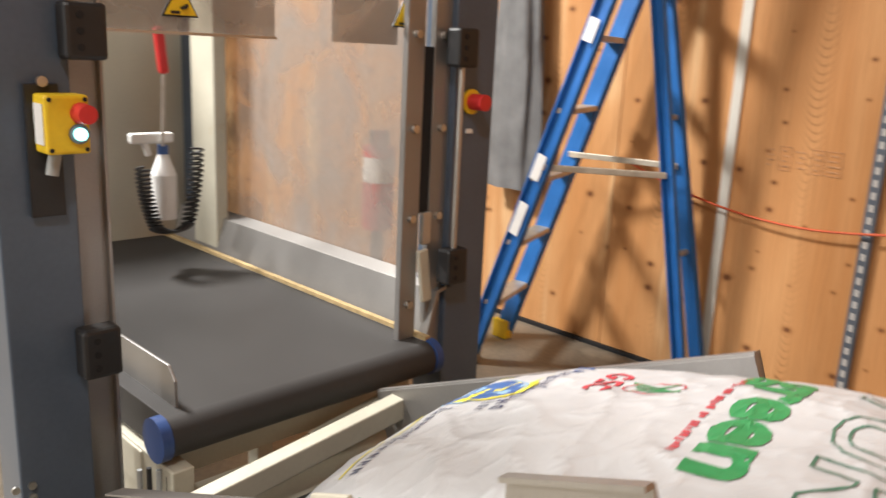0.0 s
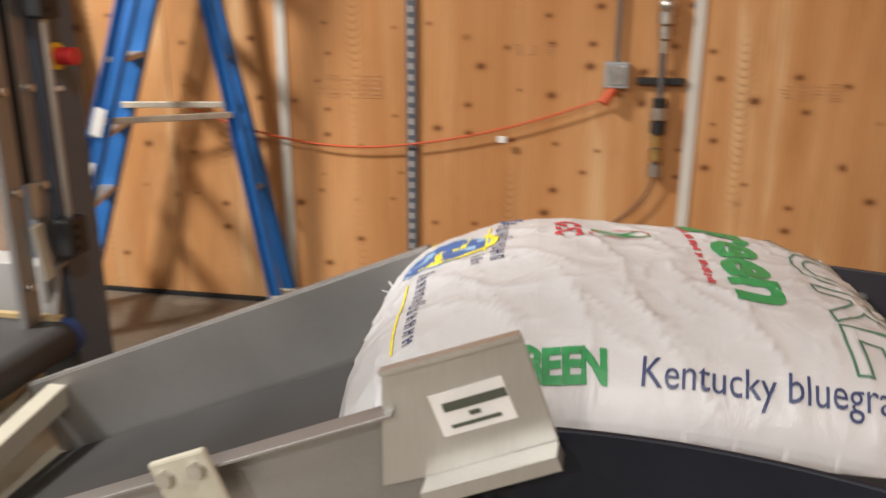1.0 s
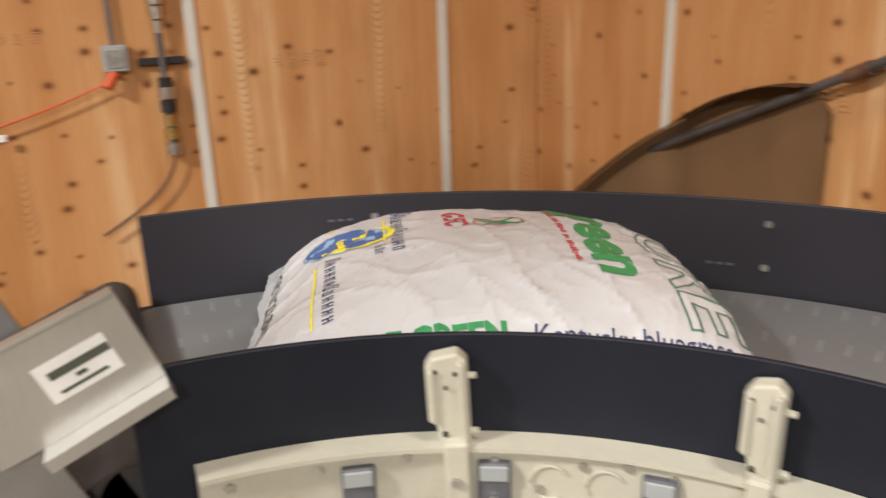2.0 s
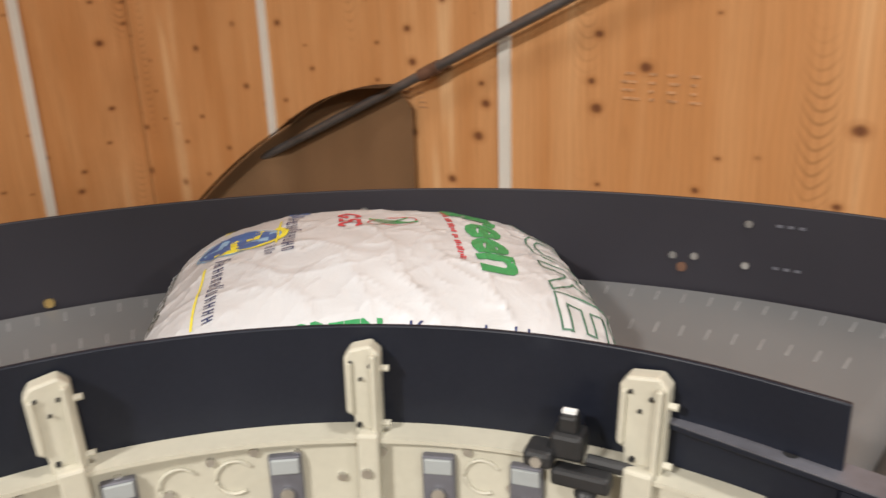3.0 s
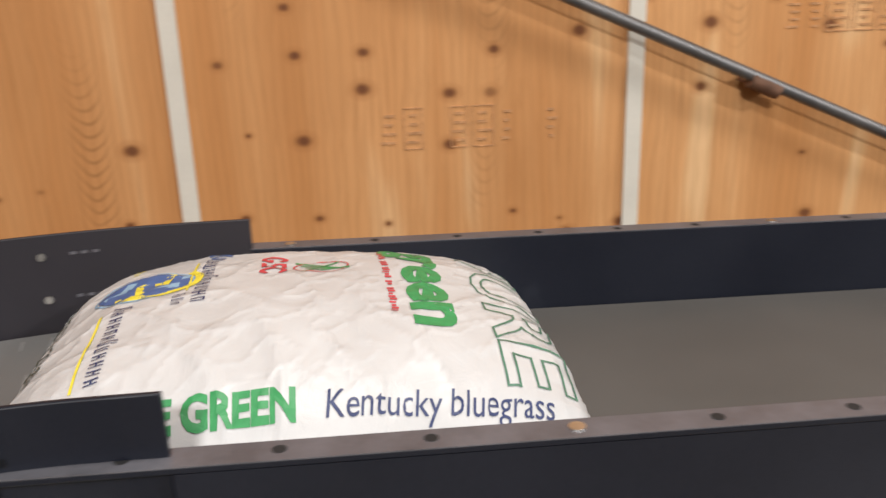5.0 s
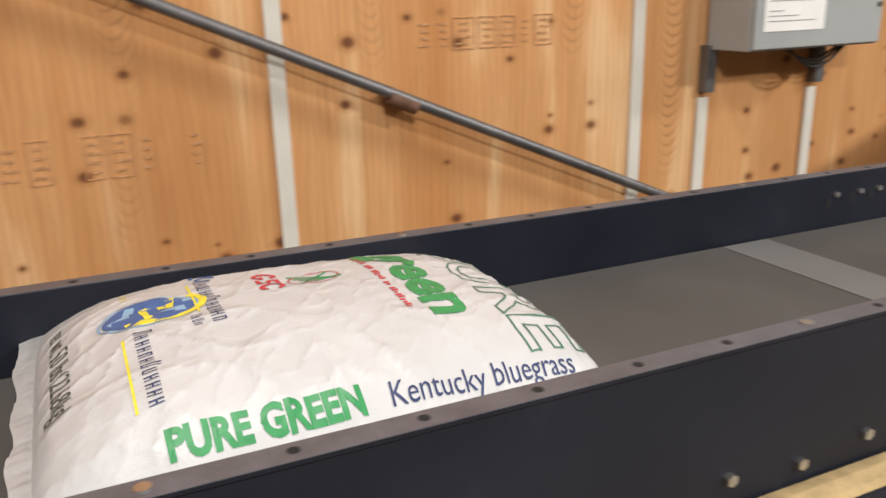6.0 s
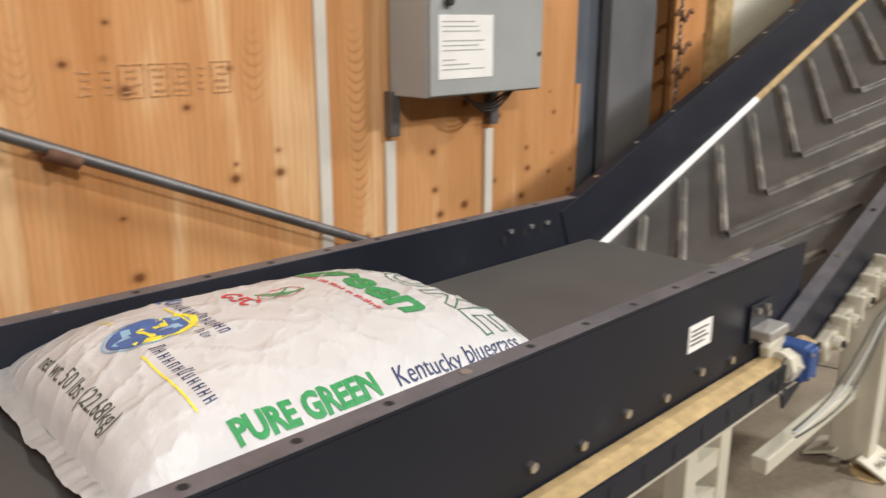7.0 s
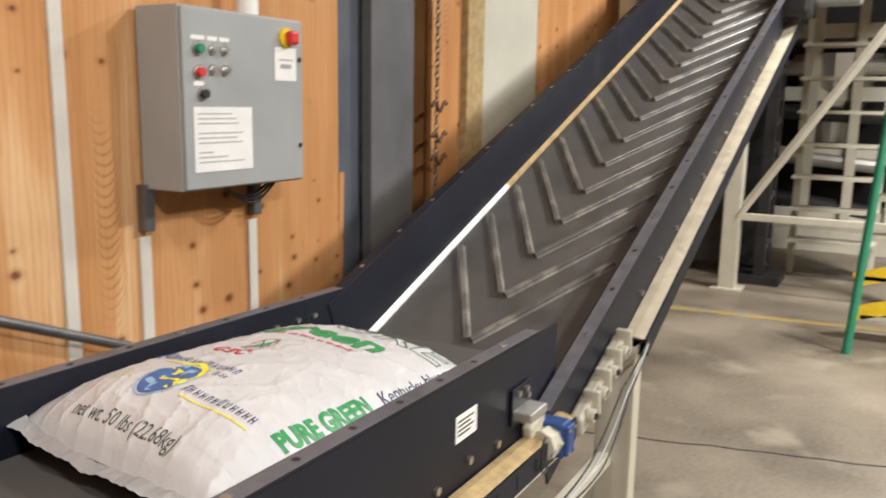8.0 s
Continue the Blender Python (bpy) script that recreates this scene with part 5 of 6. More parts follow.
bay = tagged(part("wall_next_bay", box(B(), (8.5, 0.25, 2.3), (7.0, 0.1, 4.58)), PLY_N), "plywood lined wall of the next bay", "wall", kind="structure")
part("plywood_sheet", box(B(), (5.145, 0.17, 2.3), (0.35, 0.03, 4.5)), PLY_N, bay)
part("door_post", box(B(), (5.435, 0.15, 2.3), (0.22, 0.08, 4.5), bev=0.003), DUST, bay, "tan timber door post")
part("pale_panel", box(B(), (6.0, 0.16, 2.3), (0.90, 0.05, 4.5), bev=0.004), PALE, bay, "pale painted door panel")
part("plywood_sheet", box(B(), (7.0, 0.17, 2.3), (1.0, 0.03, 4.5)), PLY_N, bay)

# ---- far machinery beyond the incline ----
plat = thing("platform_frame", (9.0, -0.9, 0), "cream steel platform frame with diagonal brace and stair treads", "platform")
for x, y in ((8.2, -1.02), (8.2, 0.0), (8.2, -2.42), (10.3, 0.0)):
    part("post", box(B(), (x, y, 1.35), (0.14, 0.14, 2.7), bev=0.006), CREAM, plat, "cream steel post")
    part("base_plate", box(B(), (x, y, 0.01), (0.26, 0.26, 0.02)), CREAM, plat)
part("rail", box(B(), (8.16, -1.72, 0.655), (0.05, 1.30, 0.06), bev=0.004), CREAM, plat, "cream cross rail")
a, b = Vector((8.15, -1.07, 0.66)), Vector((8.15, -2.42, 2.76))
part("diagonal", rod(B(), a, b, 0.036, 4), CREAM, plat, "cream diagonal brace")
for k in range(7):
    part("tread", box(B(), (9.2, -1.75 - 0.0 * k, 0.35 + k * 0.30), (0.28, 0.75, 0.03)), CREAM, plat, "cream stair tread")
part("stringer", box(B(), (9.35, -1.40, 1.2), (0.14, 0.05, 2.4)), CREAM, plat)
part("stringer", box(B(), (9.35, -2.10, 1.2), (0.14, 0.05, 2.4)), CREAM, plat)
part("deck", box(B(), (9.6, -1.2, 2.83), (3.0, 2.6, 0.12)), CREAM, plat)
tower = thing("dark_mast", (8.75, -1.2, 0), "black steel lattice mast behind the incline", "mast")
for dx, dy in ((-0.16, 0), (0.16, 0), (0, 0.25)):
    part("leg", box(B(), (8.75 + dx, -1.22 + dy, 1.5), (0.09, 0.09, 3.0)), BLACK, tower)
bm = B()
for k in range(26):
    z = 0.2 + k * 0.11
    rod(bm, (8.6, -1.26, z), (8.9, -1.26, z + 0.08 * (1 if k % 2 else -1)), 0.008, 5)
part("mesh_guard", bm, GALV, tower)
# added black slab that darkens the background behind the mast; no cabinet known there
part("cabinet", box(B(), (9.0, -0.55, 1.6), (0.25, 1.3, 3.0), bev=0.01), BLACK, tower, "black slab added for the dark background behind the mast")
part("foot", box(B(), (8.75, -1.2, 0.04), (0.5, 0.4, 0.08)), BLACK, tower)
ctl = thing("hanging_box", (7.5, -1.75, 2.25), "pale grey electrical box hung at the head of the incline", "electrical box")
part("housing", box(B(), (7.45, -1.75, 2.62), (0.28, 0.30, 0.62), bev=0.02), GREYBOX, ctl)
part("arm", rod(B(), (7.45, -1.55, 2.8), (7.45, -1.2, 2.8), 0.03, 10), BLACK, ctl)
dm = thing("drive_head", (7.3, -1.45, 2.0), "dark drive housing at the head of the incline", "motor")
part("housing", box(B(), (7.15, -1.5, 2.35), (0.34, 0.22, 0.30), bev=0.03), BLACK, dm)
mach = thing("bin_machine", (11.6, -1.6, 0), "cream machine of stacked frames and ducts in the distance", "machine")
for k in range(4):
    part("frame", box(B(), (11.2, -1.3 - 0.45 * k, 1.4), (0.12, 0.10, 2.8)), CREAM, mach)
    part("panel", box(B(), (11.5, -1.4, 0.35 + 0.7 * k), (0.5, 1.6, 0.16), bev=0.01), CREAM if k % 2 else PALE, mach)
    part("duct", rod(B(), (11.3, -2.1, 0.4 + 0.55 * k), (11.3, -0.9, 0.55 + 0.5 * k), 0.09, 12), STEEL if k % 2 else BLACK, mach)
part("hopper", rod(B(), (11.6, -1.5, 1.2), (11.6, -1.5, 2.2), 0.18, 16, 0.5), STEEL, mach)
part("plinth", box(B(), (11.4, -1.5, 0.12), (1.2, 2.6, 0.24)), CREAM, mach)
# added slab, near-black so the background behind the machine reads as gloom
part("dark_backing", box(B(), (12.6, -2.4, 2.1), (0.6, 6.0, 4.2), bev=0.02), NEAR_BLACK, mach, "near-black slab added as the gloom behind the machine")
hr = thing("green_handrail", (6.62, -2.06, 0), "green painted stair handrail with yellow toe boards", "handrail")
part("post", rod(B(), (6.62, -2.06, 0), (6.95, -2.22, 2.6), 0.028, 12), GREENP, hr, "green tube rail", smooth=40)
for z in (0.28, 0.52):
    part("toe_board", box(B(), (6.98, -2.34, z), (0.06, 0.60, 0.09), Matrix.Rotation(radians(-18), 3, "X")), YEL, hr, "yellow toe board")
for k in range(5):
    part("tread", box(B(), (7.1, -2.42, 0.18 + k * 0.27), (0.30, 0.62, 0.028)), CREAM, hr, "cream tread")
part("stringer", box(B(), (7.1, -2.74, 0.7), (0.25, 0.05, 1.4)), CREAM, hr)
line = tagged(part("floor_line", box(B(), (7.3, -1.5, 0.0015), (0.10, 3.4, 0.003), Matrix.Rotation(radians(6), 3, "Z")), YLINE), "worn yellow line painted on the concrete", "floor marking", kind="structure")
bm, rnd = B(), random.Random(3)
pts = [(4.30 + 0.12 * k * 0.25 + rnd.uniform(-0.012, 0.012), -0.4 - 0.12 * k, 0.001) for k in range(30)]
tube(bm, pts, 0.0035, 4)
tagged(part("floor_crack", bm, NEAR_BLACK), "thin dark crack across the concrete slab", "crack", kind="structure")
part("wall_base_gap", box(B(), (X_WEST + 0.01, -3.6, 0.012), (0.02, 7.2, 0.02)), NEAR_BLACK, wall_west, "dark gap under the sheets")

# ---- seed bag: fifteen sections that bend at cross joints ----
BL, BW, BH, RIM = 0.85, 0.70, 0.184, 0.052     # length, width, height of the filled bag, height of its rim
SECTIONS, JOINT_Z = 15, 0.194


def bag_point(u, v):
    """Top skin of the bag: u and v run from -1 to 1 along its length and across."""
    au, av = abs(u), abs(v)
    pinch = 1 - 0.07 * au ** 6
    edge = max(0.0, 1 - au ** (6.5 if u > 0 else 4.0)) ** (0.42 if u > 0 else 0.55) * max(0.0, 1 - av ** 2.5) ** 0.56
    x = u * BL / 2 * (1 - 0.02 * av ** 8)
    y = v * BW / 2 * pinch
    side, tip = max(0.0, -v) ** 1.4, au ** 3
    swing = noise.noise(Vector((u * 2.3, v * 1.7, 5.0)))
    pull = (1 - abs(math.sin(13.0 * u + 3.5 * v + 2.6 * swing))) ** 2.6       # folds that run down the near side
    gather = (1 - abs(math.sin(15.0 * v - 5.0 * u + 2.4 * swing))) ** 2.4     # folds gathered into the stitched ends
    w = 0.008 * pull * side * (1 - tip) + 0.007 * gather * tip
    w += 0.007 * noise.noise(Vector((u * 2.6, v * 2.2, 1.7))) + 0.002 * noise.noise(Vector((u * 8, v * 6, 4.1)))
    w += 0.0035 * (1 - abs(noise.noise(Vector((u * 4.4 + v, v * 3.0, 9.3))))) ** 6 + 0.002 * (1 - abs(noise.noise(Vector((u * 9.0 - v * 3, v * 6.0, 2.3))))) ** 7
    z = RIM + (BH - RIM) * edge * (1 - 0.08 * u * u) + w * edge ** 0.3 * (0.35 + 0.65 * edge)
    return Vector((x, y, z))


def section_of(x):
    return max(0, min(SECTIONS - 1, int((x + BL / 2) / BL * SECTIONS)))


def skin_normal(u, v, e=0.004):
    u, v = max(-0.985, min(0.985, u)), max(-0.985, min(0.985, v))
    return (bag_point(u + e, v) - bag_point(u - e, v)).cross(bag_point(u, v + e) - bag_point(u, v - e)).normalized()


def lettering(text, size, bold=0.0, shear=0.0, width=None):
    """Flat words as a bmesh, centred on the origin."""
    c = bpy.data.curves.new("lettering", "FONT")
    c.body, c.size, c.offset, c.shear, c.align_x, c.align_y = text, size, bold, shear, "CENTER", "CENTER"
    c.resolution_u = 3
    ob = bpy.data.objects.new("lettering", c)
    scene.collection.objects.link(ob)
    bpy.context.view_layer.update()
    me = ob.to_mesh()
    bm = B()
    bm.from_mesh(me)
    ob.to_mesh_clear()
    bpy.data.objects.remove(ob)
    bpy.data.curves.remove(c)
    if width:
        xs = [p.co.x for p in bm.verts]
        k = width / (max(xs) - min(xs))
        bmesh.ops.scale(bm, vec=(k, 1, 1), verts=bm.verts[:])
    bmesh.ops.triangulate(bm, faces=bm.faces[:])
    return bm


def outlined(text, size, bold, line, width):
    """Hollow capitals: a thin line along each letter's outline."""
    out = []
    base = lettering(text, size, bold, width=width)
    edges = [(e.verts[0].co.xy.copy(), e.verts[1].co.xy.copy()) for e in base.edges if len(e.link_faces) == 1]
    base.free()
    for a, b in edges:
        out += stroke([tuple(a), tuple(b)], line)
    return flat(out)


def flat(polys):
    bm = B()
    for p in polys:
        bm.faces.new([bm.verts.new((x, y, 0)) for x, y in p])
    return bm


def rect(x, y, w, h):
    return [(x - w / 2, y - h / 2), (x + w / 2, y - h / 2), (x + w / 2, y + h / 2), (x - w / 2, y + h / 2)]


def stroke(pts, w):
    """A bent line of constant width as quads."""
    out = []
    for (x0, y0), (x1, y1) in zip(pts, pts[1:]):
        d = math.hypot(x1 - x0, y1 - y0) or 1
        nx, ny, ex, ey = -(y1 - y0) / d * w / 2, (x1 - x0) / d * w / 2, (x1 - x0) / d * w / 2, (y1 - y0) / d * w / 2
        out.append([(x0 - ex - nx, y0 - ey - ny), (x1 + ex - nx, y1 + ey - ny), (x1 + ex + nx, y1 + ey + ny), (x0 - ex + nx, y0 - ey + ny)])
    return out


def ring(cx, cy, rx, ry, w, n=26, a0=0.0, a1=math.tau):
    return stroke([(cx + rx * math.cos(a0 + (a1 - a0) * i / n), cy + ry * math.sin(a0 + (a1 - a0) * i / n)) for i in range(n + 1)], w)


def blob(cx, cy, rx, ry, n=28):
    return [(cx + rx * math.cos(i * math.tau / n), cy + ry * math.sin(i * math.tau / n)) for i in range(n)]


bag = thing("seed_bag", (0, 0, 0), "full white woven-poly grass seed bag with green, red and navy print", "bag")
sections = []
N, M = 7, 84                                    # steps along each section and across
for s in range(SECTIONS):
    bm, normals = B(), []
    us = [-1 + 2 * (s + i / N) / SECTIONS for i in range(N + 1)]
    vs = [-1 + 2 * j / M for j in range(M + 1)]
    top = [[bm.verts.new(bag_point(u, v)) for v in vs] for u in us]
    normals += [skin_normal(u, v) for u in us for v in vs]
    low = []
    for u, line in zip(us, top):
        row = []
        for v, q in zip(vs, line):
            e = max(0.0, (1 - abs(u) ** 6) * (1 - abs(v) ** 6))
            row.append(bm.verts.new((q.co.x, q.co.y, RIM * (1 - min(1, e * 1.6)))))
            normals.append(Vector((0, 0, -1)))
        low.append(row)
    for i in range(N):
        for j in range(M):
            bm.faces.new((top[i][j], top[i + 1][j], top[i + 1][j + 1], top[i][j + 1]))
            bm.faces.new((low[i][j], low[i][j + 1], low[i + 1][j + 1], low[i + 1][j]))
        for j in (0, M):
            bm.faces.new((top[i][j], low[i][j], low[i + 1][j], top[i + 1][j]) if j == 0 else (top[i][j], top[i + 1][j], low[i + 1][j], low[i][j]))
    if s < SECTIONS - 1:                         # a tongue under the next section, so that no bend opens a gap
        tongue = []
        for k in range(4):
            u = us[-1] + 2 * 0.007 * k / BL * 2
            tongue.append([bm.verts.new(bag_point(u, v) - skin_normal(u, v) * (0.0006 + 0.0012 * k)) for v in vs])
            normals += [skin_normal(u, v) for v in vs]
        for p, q in zip(tongue, tongue[1:]):
            for j in range(M):
                bm.faces.new((p[j], q[j], q[j + 1], p[j + 1]))
    sec = part("bag_section", bm, BAGM, bag, smooth=80)
    sec.data.normals_split_custom_set_from_vertices([tuple(q) for q in normals])
    sections.append(sec)
for sgn in (-1, 1):
    bm, rows_ = B(), []
    for j in range(81):
        v = -1 + 2 * j / 80
        w = 0.0018 * math.sin(j * 0.55) + 0.0012 * math.sin(j * 1.7) + 0.003 * math.sin(j * 0.13 + sgn)
        y = v * BW / 2 * 0.955
        x = sgn * BL / 2 * (1 - 0.02 * abs(v) ** 8)
        lift = 0.018 * max(0.0, v) ** 3
        rows_.append([bm.verts.new((x - sgn * 0.014, y, RIM + 0.004 + w + lift)), bm.verts.new((x + sgn * (0.010 + 0.002 * math.sin(j * 0.5)), y, RIM + 1.3 * w + lift)), bm.verts.new((x + sgn * (0.030 + 0.004 * math.sin(j * 0.33)), y, RIM - 0.006 + 1.2 * w + lift))])
    for p, q in zip(rows_, rows_[1:]):
        for k in (0, 1):
            bm.faces.new((p[k], p[k + 1], q[k + 1], q[k]))
    bmesh.ops.solidify(bm, geom=bm.faces[:], thickness=0.003)
    hem = part("stitched_hem", bm, BAGM, sections[-1 if sgn > 0 else 0], "stitched hem of the bag", smooth=60)
    part("thread_tail", tube(B(), [(sgn * (BL / 2 + 0.012 + 0.002 * k), 0.325 + 0.004 * k, RIM + 0.018 + 0.009 * k) for k in range(4)], 0.0028, 5), BAGM, sections[-1 if sgn > 0 else 0])
    if sgn < 0:
        for dy in (0.0, 0.012):
            part("thread_tail", tube(B(), [(-BL / 2 - 0.02 - 0.006 * k, 0.33 + dy, RIM + 0.02 + 0.006 * k - 0.5 * dy * k) for k in range(4)], 0.0016, 5), BAGM, sections[0])
SHIFT = 0.025                                    # the print sits nearer the leading end
ALONG, ACROSS = ((1, 0), (0, 1)), ((0, -1), (1, 0))   # print that reads along the near side, and across with its top to the leading end


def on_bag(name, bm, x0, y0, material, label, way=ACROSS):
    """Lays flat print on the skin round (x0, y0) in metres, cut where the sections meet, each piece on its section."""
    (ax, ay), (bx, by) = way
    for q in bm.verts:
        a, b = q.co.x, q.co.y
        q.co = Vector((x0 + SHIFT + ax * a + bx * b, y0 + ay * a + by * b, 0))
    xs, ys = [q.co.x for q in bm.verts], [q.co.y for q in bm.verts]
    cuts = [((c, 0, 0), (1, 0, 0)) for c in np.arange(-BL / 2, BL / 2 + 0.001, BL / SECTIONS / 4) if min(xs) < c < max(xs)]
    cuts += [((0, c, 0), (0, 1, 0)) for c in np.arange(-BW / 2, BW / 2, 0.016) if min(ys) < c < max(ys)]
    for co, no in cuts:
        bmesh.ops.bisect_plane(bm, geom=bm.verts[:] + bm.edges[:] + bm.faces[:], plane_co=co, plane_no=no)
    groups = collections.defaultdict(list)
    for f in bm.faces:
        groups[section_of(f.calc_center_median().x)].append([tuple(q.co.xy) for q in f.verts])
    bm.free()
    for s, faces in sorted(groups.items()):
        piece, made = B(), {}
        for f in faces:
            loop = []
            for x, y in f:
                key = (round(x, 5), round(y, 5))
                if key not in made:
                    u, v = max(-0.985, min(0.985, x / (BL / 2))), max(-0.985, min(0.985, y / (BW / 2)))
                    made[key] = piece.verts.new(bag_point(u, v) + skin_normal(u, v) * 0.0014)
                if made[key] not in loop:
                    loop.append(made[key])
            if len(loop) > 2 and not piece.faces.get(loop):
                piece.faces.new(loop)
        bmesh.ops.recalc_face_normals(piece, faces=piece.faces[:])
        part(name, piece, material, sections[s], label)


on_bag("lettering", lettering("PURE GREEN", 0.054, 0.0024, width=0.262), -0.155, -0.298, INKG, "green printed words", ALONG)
on_bag("lettering", lettering("Kentucky bluegrass", 0.046, 0.0, 0.12, width=0.31), 0.168, -0.300, INKD, "navy printed words", ALONG)
on_bag("lettering", lettering("net wt. 50 lbs (22.68kg)", 0.042, width=0.335), -0.405, 0.005, INKK, "dark printed weight")
on_bag("lettering", lettering("green", 0.125, 0.0045, width=0.365), 0.185, 0.010, INKG, "bold green printed word")
on_bag("outlined_lettering", outlined("PURE", 0.150, 0.002, 0.0036, 0.45), 0.308, -0.045, INKT, "large hollow letters in thin green line")
on_bag("print_line", flat([rect(-0.15 + 0.0098 * k, 0.001 * (k % 3), 0.0066 if k % 3 else 0.0045, 0.011 if k % 4 else 0.007) for k in range(31) if k not in (8, 12, 18, 21)]), 0.118, 0.020, INKR, "thin red unreadable line of print")
# red mark of three bent strokes, thin oval with blades beside it
on_bag("mark", flat(ring(-0.036, 0, 0.012, 0.018, 0.008, 14, 0.8, 5.9) + [rect(-0.03, -0.006, 0.012, 0.007)] + stroke([(0.011, 0.017), (-0.006, 0.016), (-0.008, 0.004), (0.009, -0.002), (0.008, -0.016), (-0.010, -0.017)], 0.008) + ring(0.038, 0, 0.012, 0.018, 0.008, 14, 0.8, 5.5)), -0.062, 0.088, INKR, "red mark of three shapes")
on_bag("oval_ring", flat(ring(0, 0, 0.030, 0.045, 0.0028, 30)), 0.015, 0.072, INKR, "thin red oval")
on_bag("leaf_mark", flat(sum([stroke([(-0.026 + 0.014 * k, -0.040 + 0.008 * k), (-0.010 + 0.010 * k, 0.0), (0.018 - 0.004 * k, 0.044 - 0.006 * k)], 0.0042) for k in range(4)], []) + stroke([(0.026, -0.03), (0.0, 0.0), (-0.022, 0.03)], 0.004)), 0.015, 0.072, INKG, "green grass-blade lines in the oval")
# blue and yellow globe with lines of print round it
on_bag("oval_halo", flat(ring(-0.006, 0.012, 0.056, 0.074, 0.013, 30, -0.5, 2.2)), -0.265, 0.05, INKY, "yellow crescent round the oval")
on_bag("oval_rim", flat(ring(0, 0, 0.057, 0.078, 0.004, 32)), -0.265, 0.05, INKS, "pale blue rim of the oval")
on_bag("oval_disc", flat([blob(0, 0, 0.052, 0.072)]), -0.265, 0.05, INKB, "blue oval disc")
for pts, w, ink in (([(-0.040, 0.036), (-0.006, 0.030), (-0.012, -0.010), (0.030, -0.004), (0.036, -0.034)], 0.014, INKY), ([(-0.018, 0.056), (0.012, 0.046), (0.020, 0.020)], 0.020, INKS), ([(-0.030, -0.030), (-0.004, -0.036), (0.006, -0.056)], 0.016, INKS)):
    lay = flat(stroke(pts, w))
    on_bag("oval_swirl", lay, -0.263, 0.05, ink, "swirl on the disc")


def bars(n, step, h, rnd):
    """A line of unreadable capitals: uprights with short feet."""
    out = []
    for k in range(n):
        x, hh = (k - n / 2) * step, h * (1.0 if k in (0, n // 2) else 0.72)
        out += [rect(x - step * 0.22, (hh - h) / 2, step * 0.17, hh), rect(x + step * 0.20, (hh - h) / 2, step * 0.11, hh)]
        out.append(rect(x, rnd.choice((hh - h * 0.55, -h * 0.46, (hh - h) / 2)), step * 0.38, h * 0.09))
    return out


rnd = random.Random(11)
on_bag("print_line", flat(bars(13, 0.0175, 0.030, rnd)), -0.165, 0.045, INKD, "navy unreadable line of print")
on_bag("print_line", flat(bars(4, 0.011, 0.018, rnd)), -0.200, -0.040, INKD, "navy unreadable word")
on_bag("under_line", flat([rect(0.0, 0, 0.15, 0.004)]), -0.192, 0.075, INKY, "thin yellow line")
on_bag("print_line", flat(bars(12, 0.018, 0.028, rnd)), -0.282, -0.140, INKD, "navy unreadable line of print")
on_bag("under_line", flat([rect(0, 0, 0.20, 0.004)]), -0.312, -0.140, INKY, "thin yellow line")
on_bag("print_line", flat(bars(7, 0.011, 0.014, rnd)), -0.295, 0.165, INKY, "small yellow unreadable line of print")
on_bag("swirl_mark", flat(ring(-0.012, 0.0, 0.014, 0.018, 0.007, 16, 0.4, 5.0) + ring(0.014, 0.004, 0.012, 0.016, 0.006, 16, 2.0, 6.6)), -0.160, 0.195, INKB, "small blue swirl mark")


# ---- what moves ----
def bend(rear, front):
    """Poses of the sections, in the bag's space, for a droop of its rear and front ends in degrees."""
    mid = SECTIONS // 2
    out = [Matrix()] * SECTIONS

    def hinge(k, a):
        at = Matrix.Translation((-BL / 2 + BL * k / SECTIONS, 0, JOINT_Z))
        return at @ Matrix.Rotation(radians(a), 4, "Y") @ at.inverted()

    for k in range(mid + 1, SECTIONS):
        out[k] = out[k - 1] @ hinge(k, front / mid)
    for k in range(mid - 1, -1, -1):
        out[k] = out[k + 1] @ hinge(k + 1, -rear / mid)
    return out


def on_curve(a, turn, z, r=1.175):
    q = radians(a)
    return pose(CX - r * math.sin(q), CY + r * math.cos(q), z, 0, 2, a + turn)


def on_straight(x, y, turn, lift=0.0, tip=0.9):
    return pose(x, y, belt_z(x) + lift, 0, tip, turn)


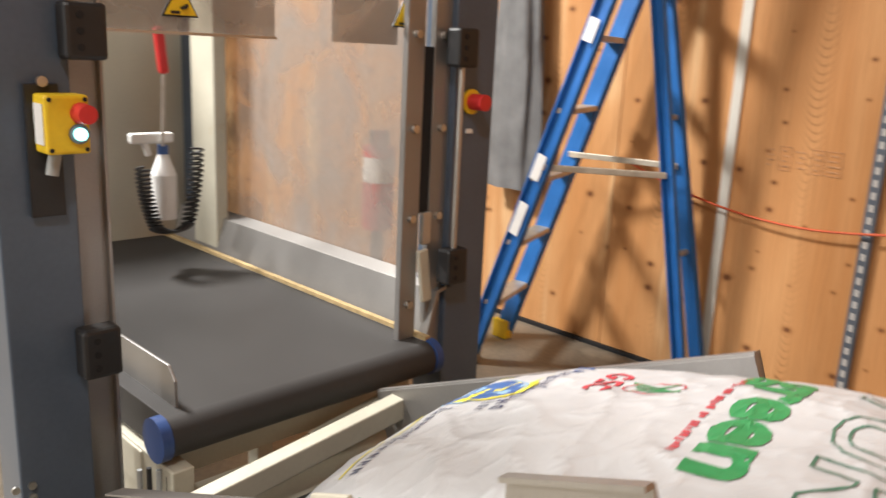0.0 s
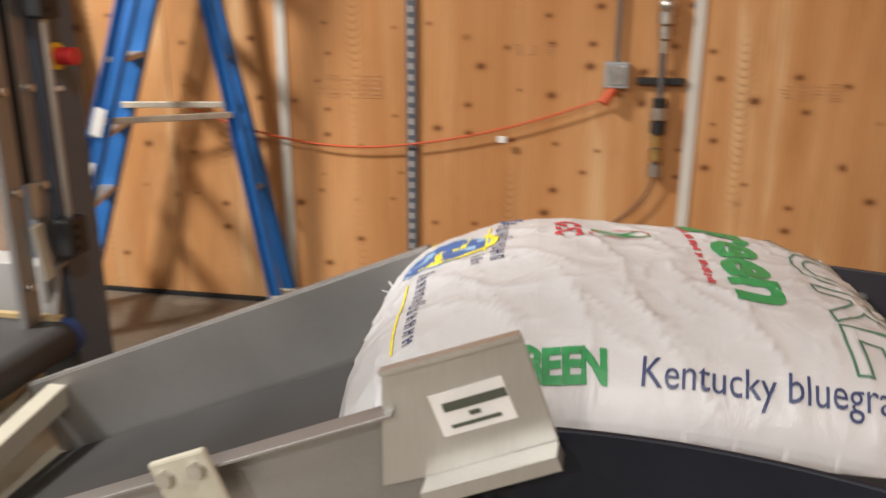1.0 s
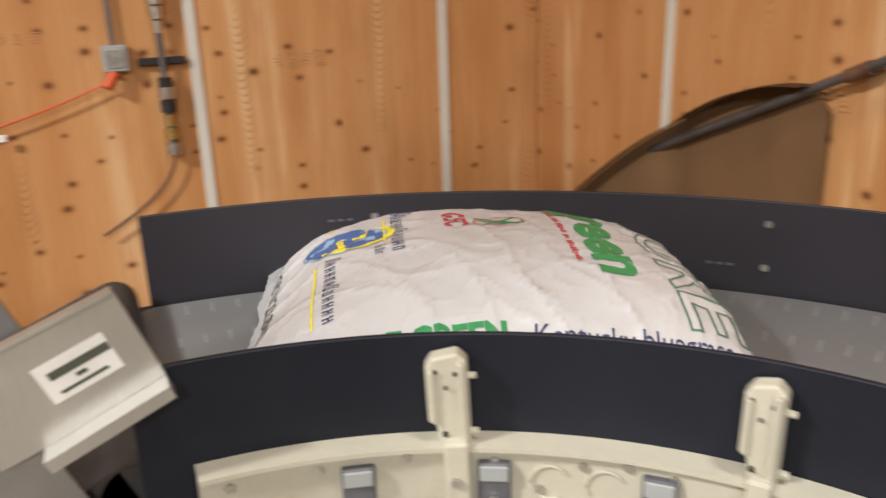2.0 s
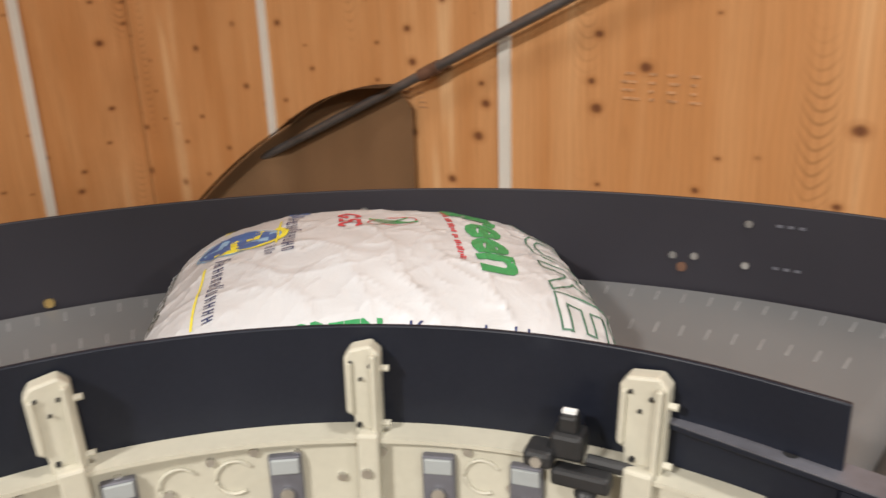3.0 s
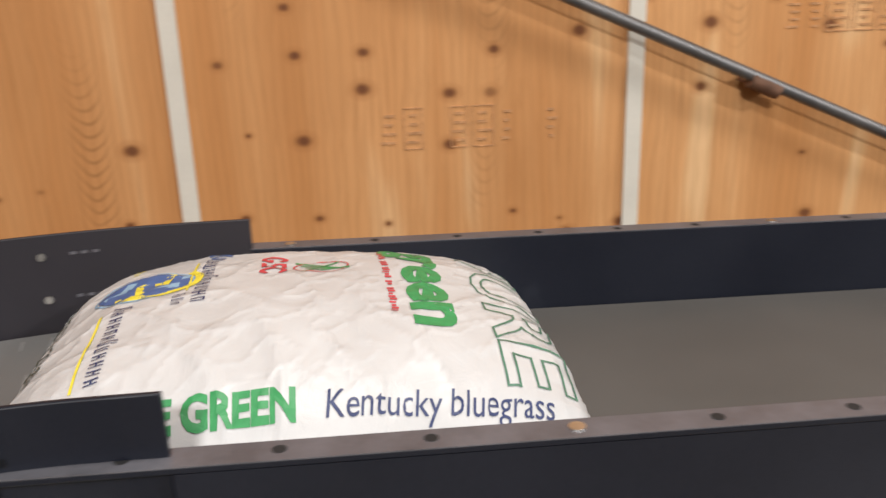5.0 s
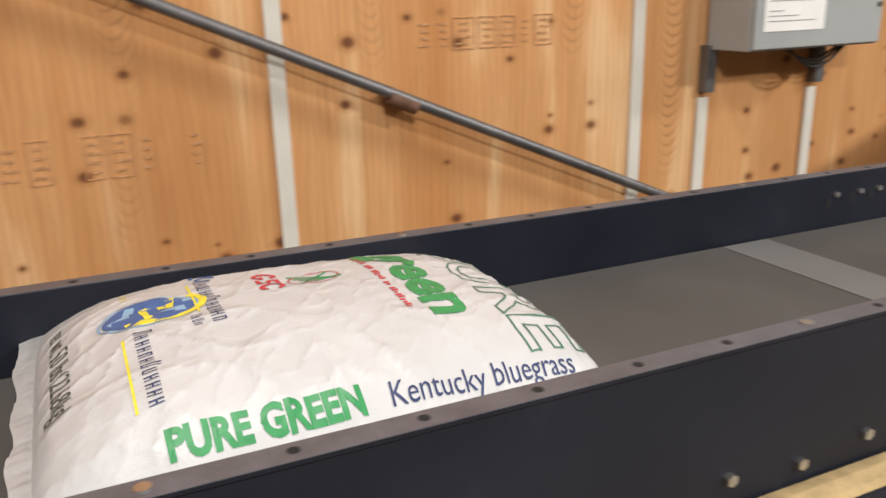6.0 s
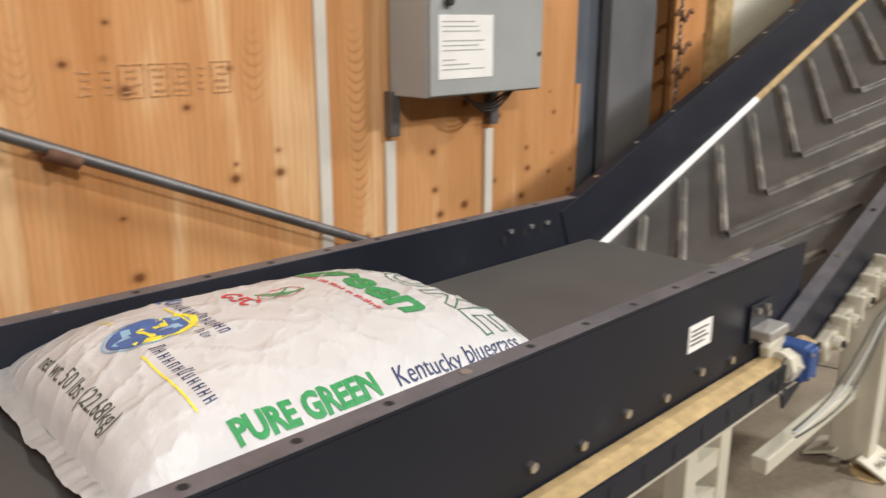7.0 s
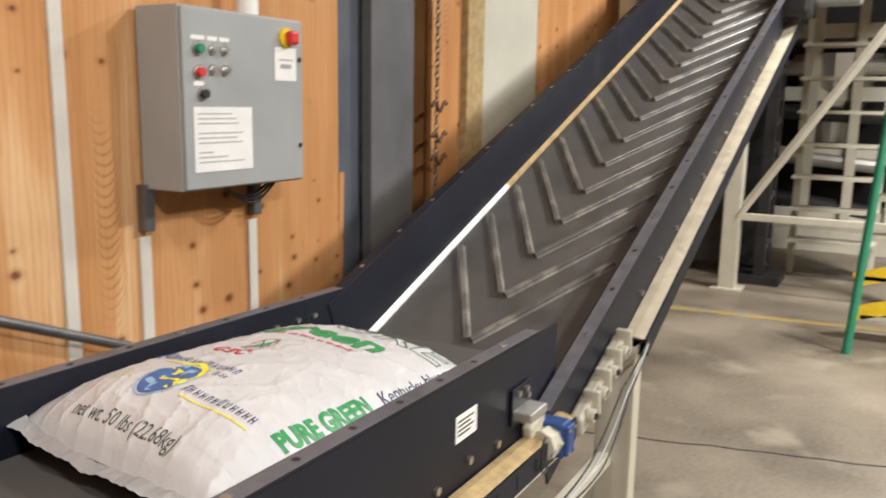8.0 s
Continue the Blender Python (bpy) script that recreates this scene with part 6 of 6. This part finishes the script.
# time, place of the bag, droop of its rear and front
TRIP = [
    (0.0, pose(-0.972, -2.465, 0.855, 0, -13, 98), 8, 5),
    (0.5, pose(-0.972, -2.360, 0.905, 0, -11, 97), 12, 4),
    (1.0, pose(-1.010, -2.155, 0.962, 0, 2, 94), 32, 3),
    (1.2, pose(-1.005, -2.070, 0.972, 0, 4, 92), 33, 3),
    (1.6, on_curve(75.5, 6, 0.915), 26, 5),
    (2.0, on_curve(63.5, 8, 0.880), 16, 12),
    (2.3, on_curve(56.3, 8, 0.878), 15, 16),
    (2.5, on_curve(51.3, 8, 0.876), 15, 17),
    (3.0, on_curve(39.8, 8, 0.874), 15, 17),
    (3.5, on_curve(28.9, 7, 0.874), 15, 17),
    (4.0, on_curve(18.0, 5, 0.874), 16, 17),
    (4.5, on_straight(0.015, -0.975, 5, 0.02, 3), 14, 15),
    (4.7, on_straight(0.145, -0.975, 4, 0.018, 3), 12, 11),
    (5.2, on_straight(0.460, -0.975, 1, 0.010, 2), 6, 7),
    (5.8, on_straight(0.855, -0.970, -1), 0, 3),
    (6.0, on_straight(0.980, -0.970, -1), 0, 2),
    (6.5, on_straight(1.275, -0.972, -1.2), -1, 2),
    (7.0, on_straight(1.595, -0.985, -3), -1, 1),
    (7.5, on_straight(1.907, -1.000, -4.5), -2, 0),
    (8.0, on_straight(2.215, -1.015, -5.6), -2, 0),
]


def motions():
    walk(bag, [(t, m) for t, m, rear, front in TRIP])
    for k, sec in enumerate(sections):
        if k != SECTIONS // 2:
            walk(sec, [(t, bend(rear, front)[k]) for t, m, rear, front in TRIP])
    walk(splice, [(0, Matrix.Translation((-0.87, 0, -0.03))), (5.1, Matrix.Translation((-0.87, 0, -0.03))), (5.3, Matrix.Translation((-0.76, 0, 0.01))),
                  (6.0, Matrix.Translation((-0.30, 0, 0.0045))), (6.5, Matrix.Translation((0.02, 0, 0))), (6.9, Matrix.Translation((0.29, 0, -0.004))),
                  (7.1, Matrix.Translation((0.35, 0, -0.05))), (8.0, Matrix.Translation((0.35, 0, -0.05)))])
    run = [(0, 0.0), (5.6, 0.0), (5.8, 0.07), (8.0, 1.07)]
    walk(cover, [(t, Matrix.Translation(DU * s)) for t, s in run])


motions()
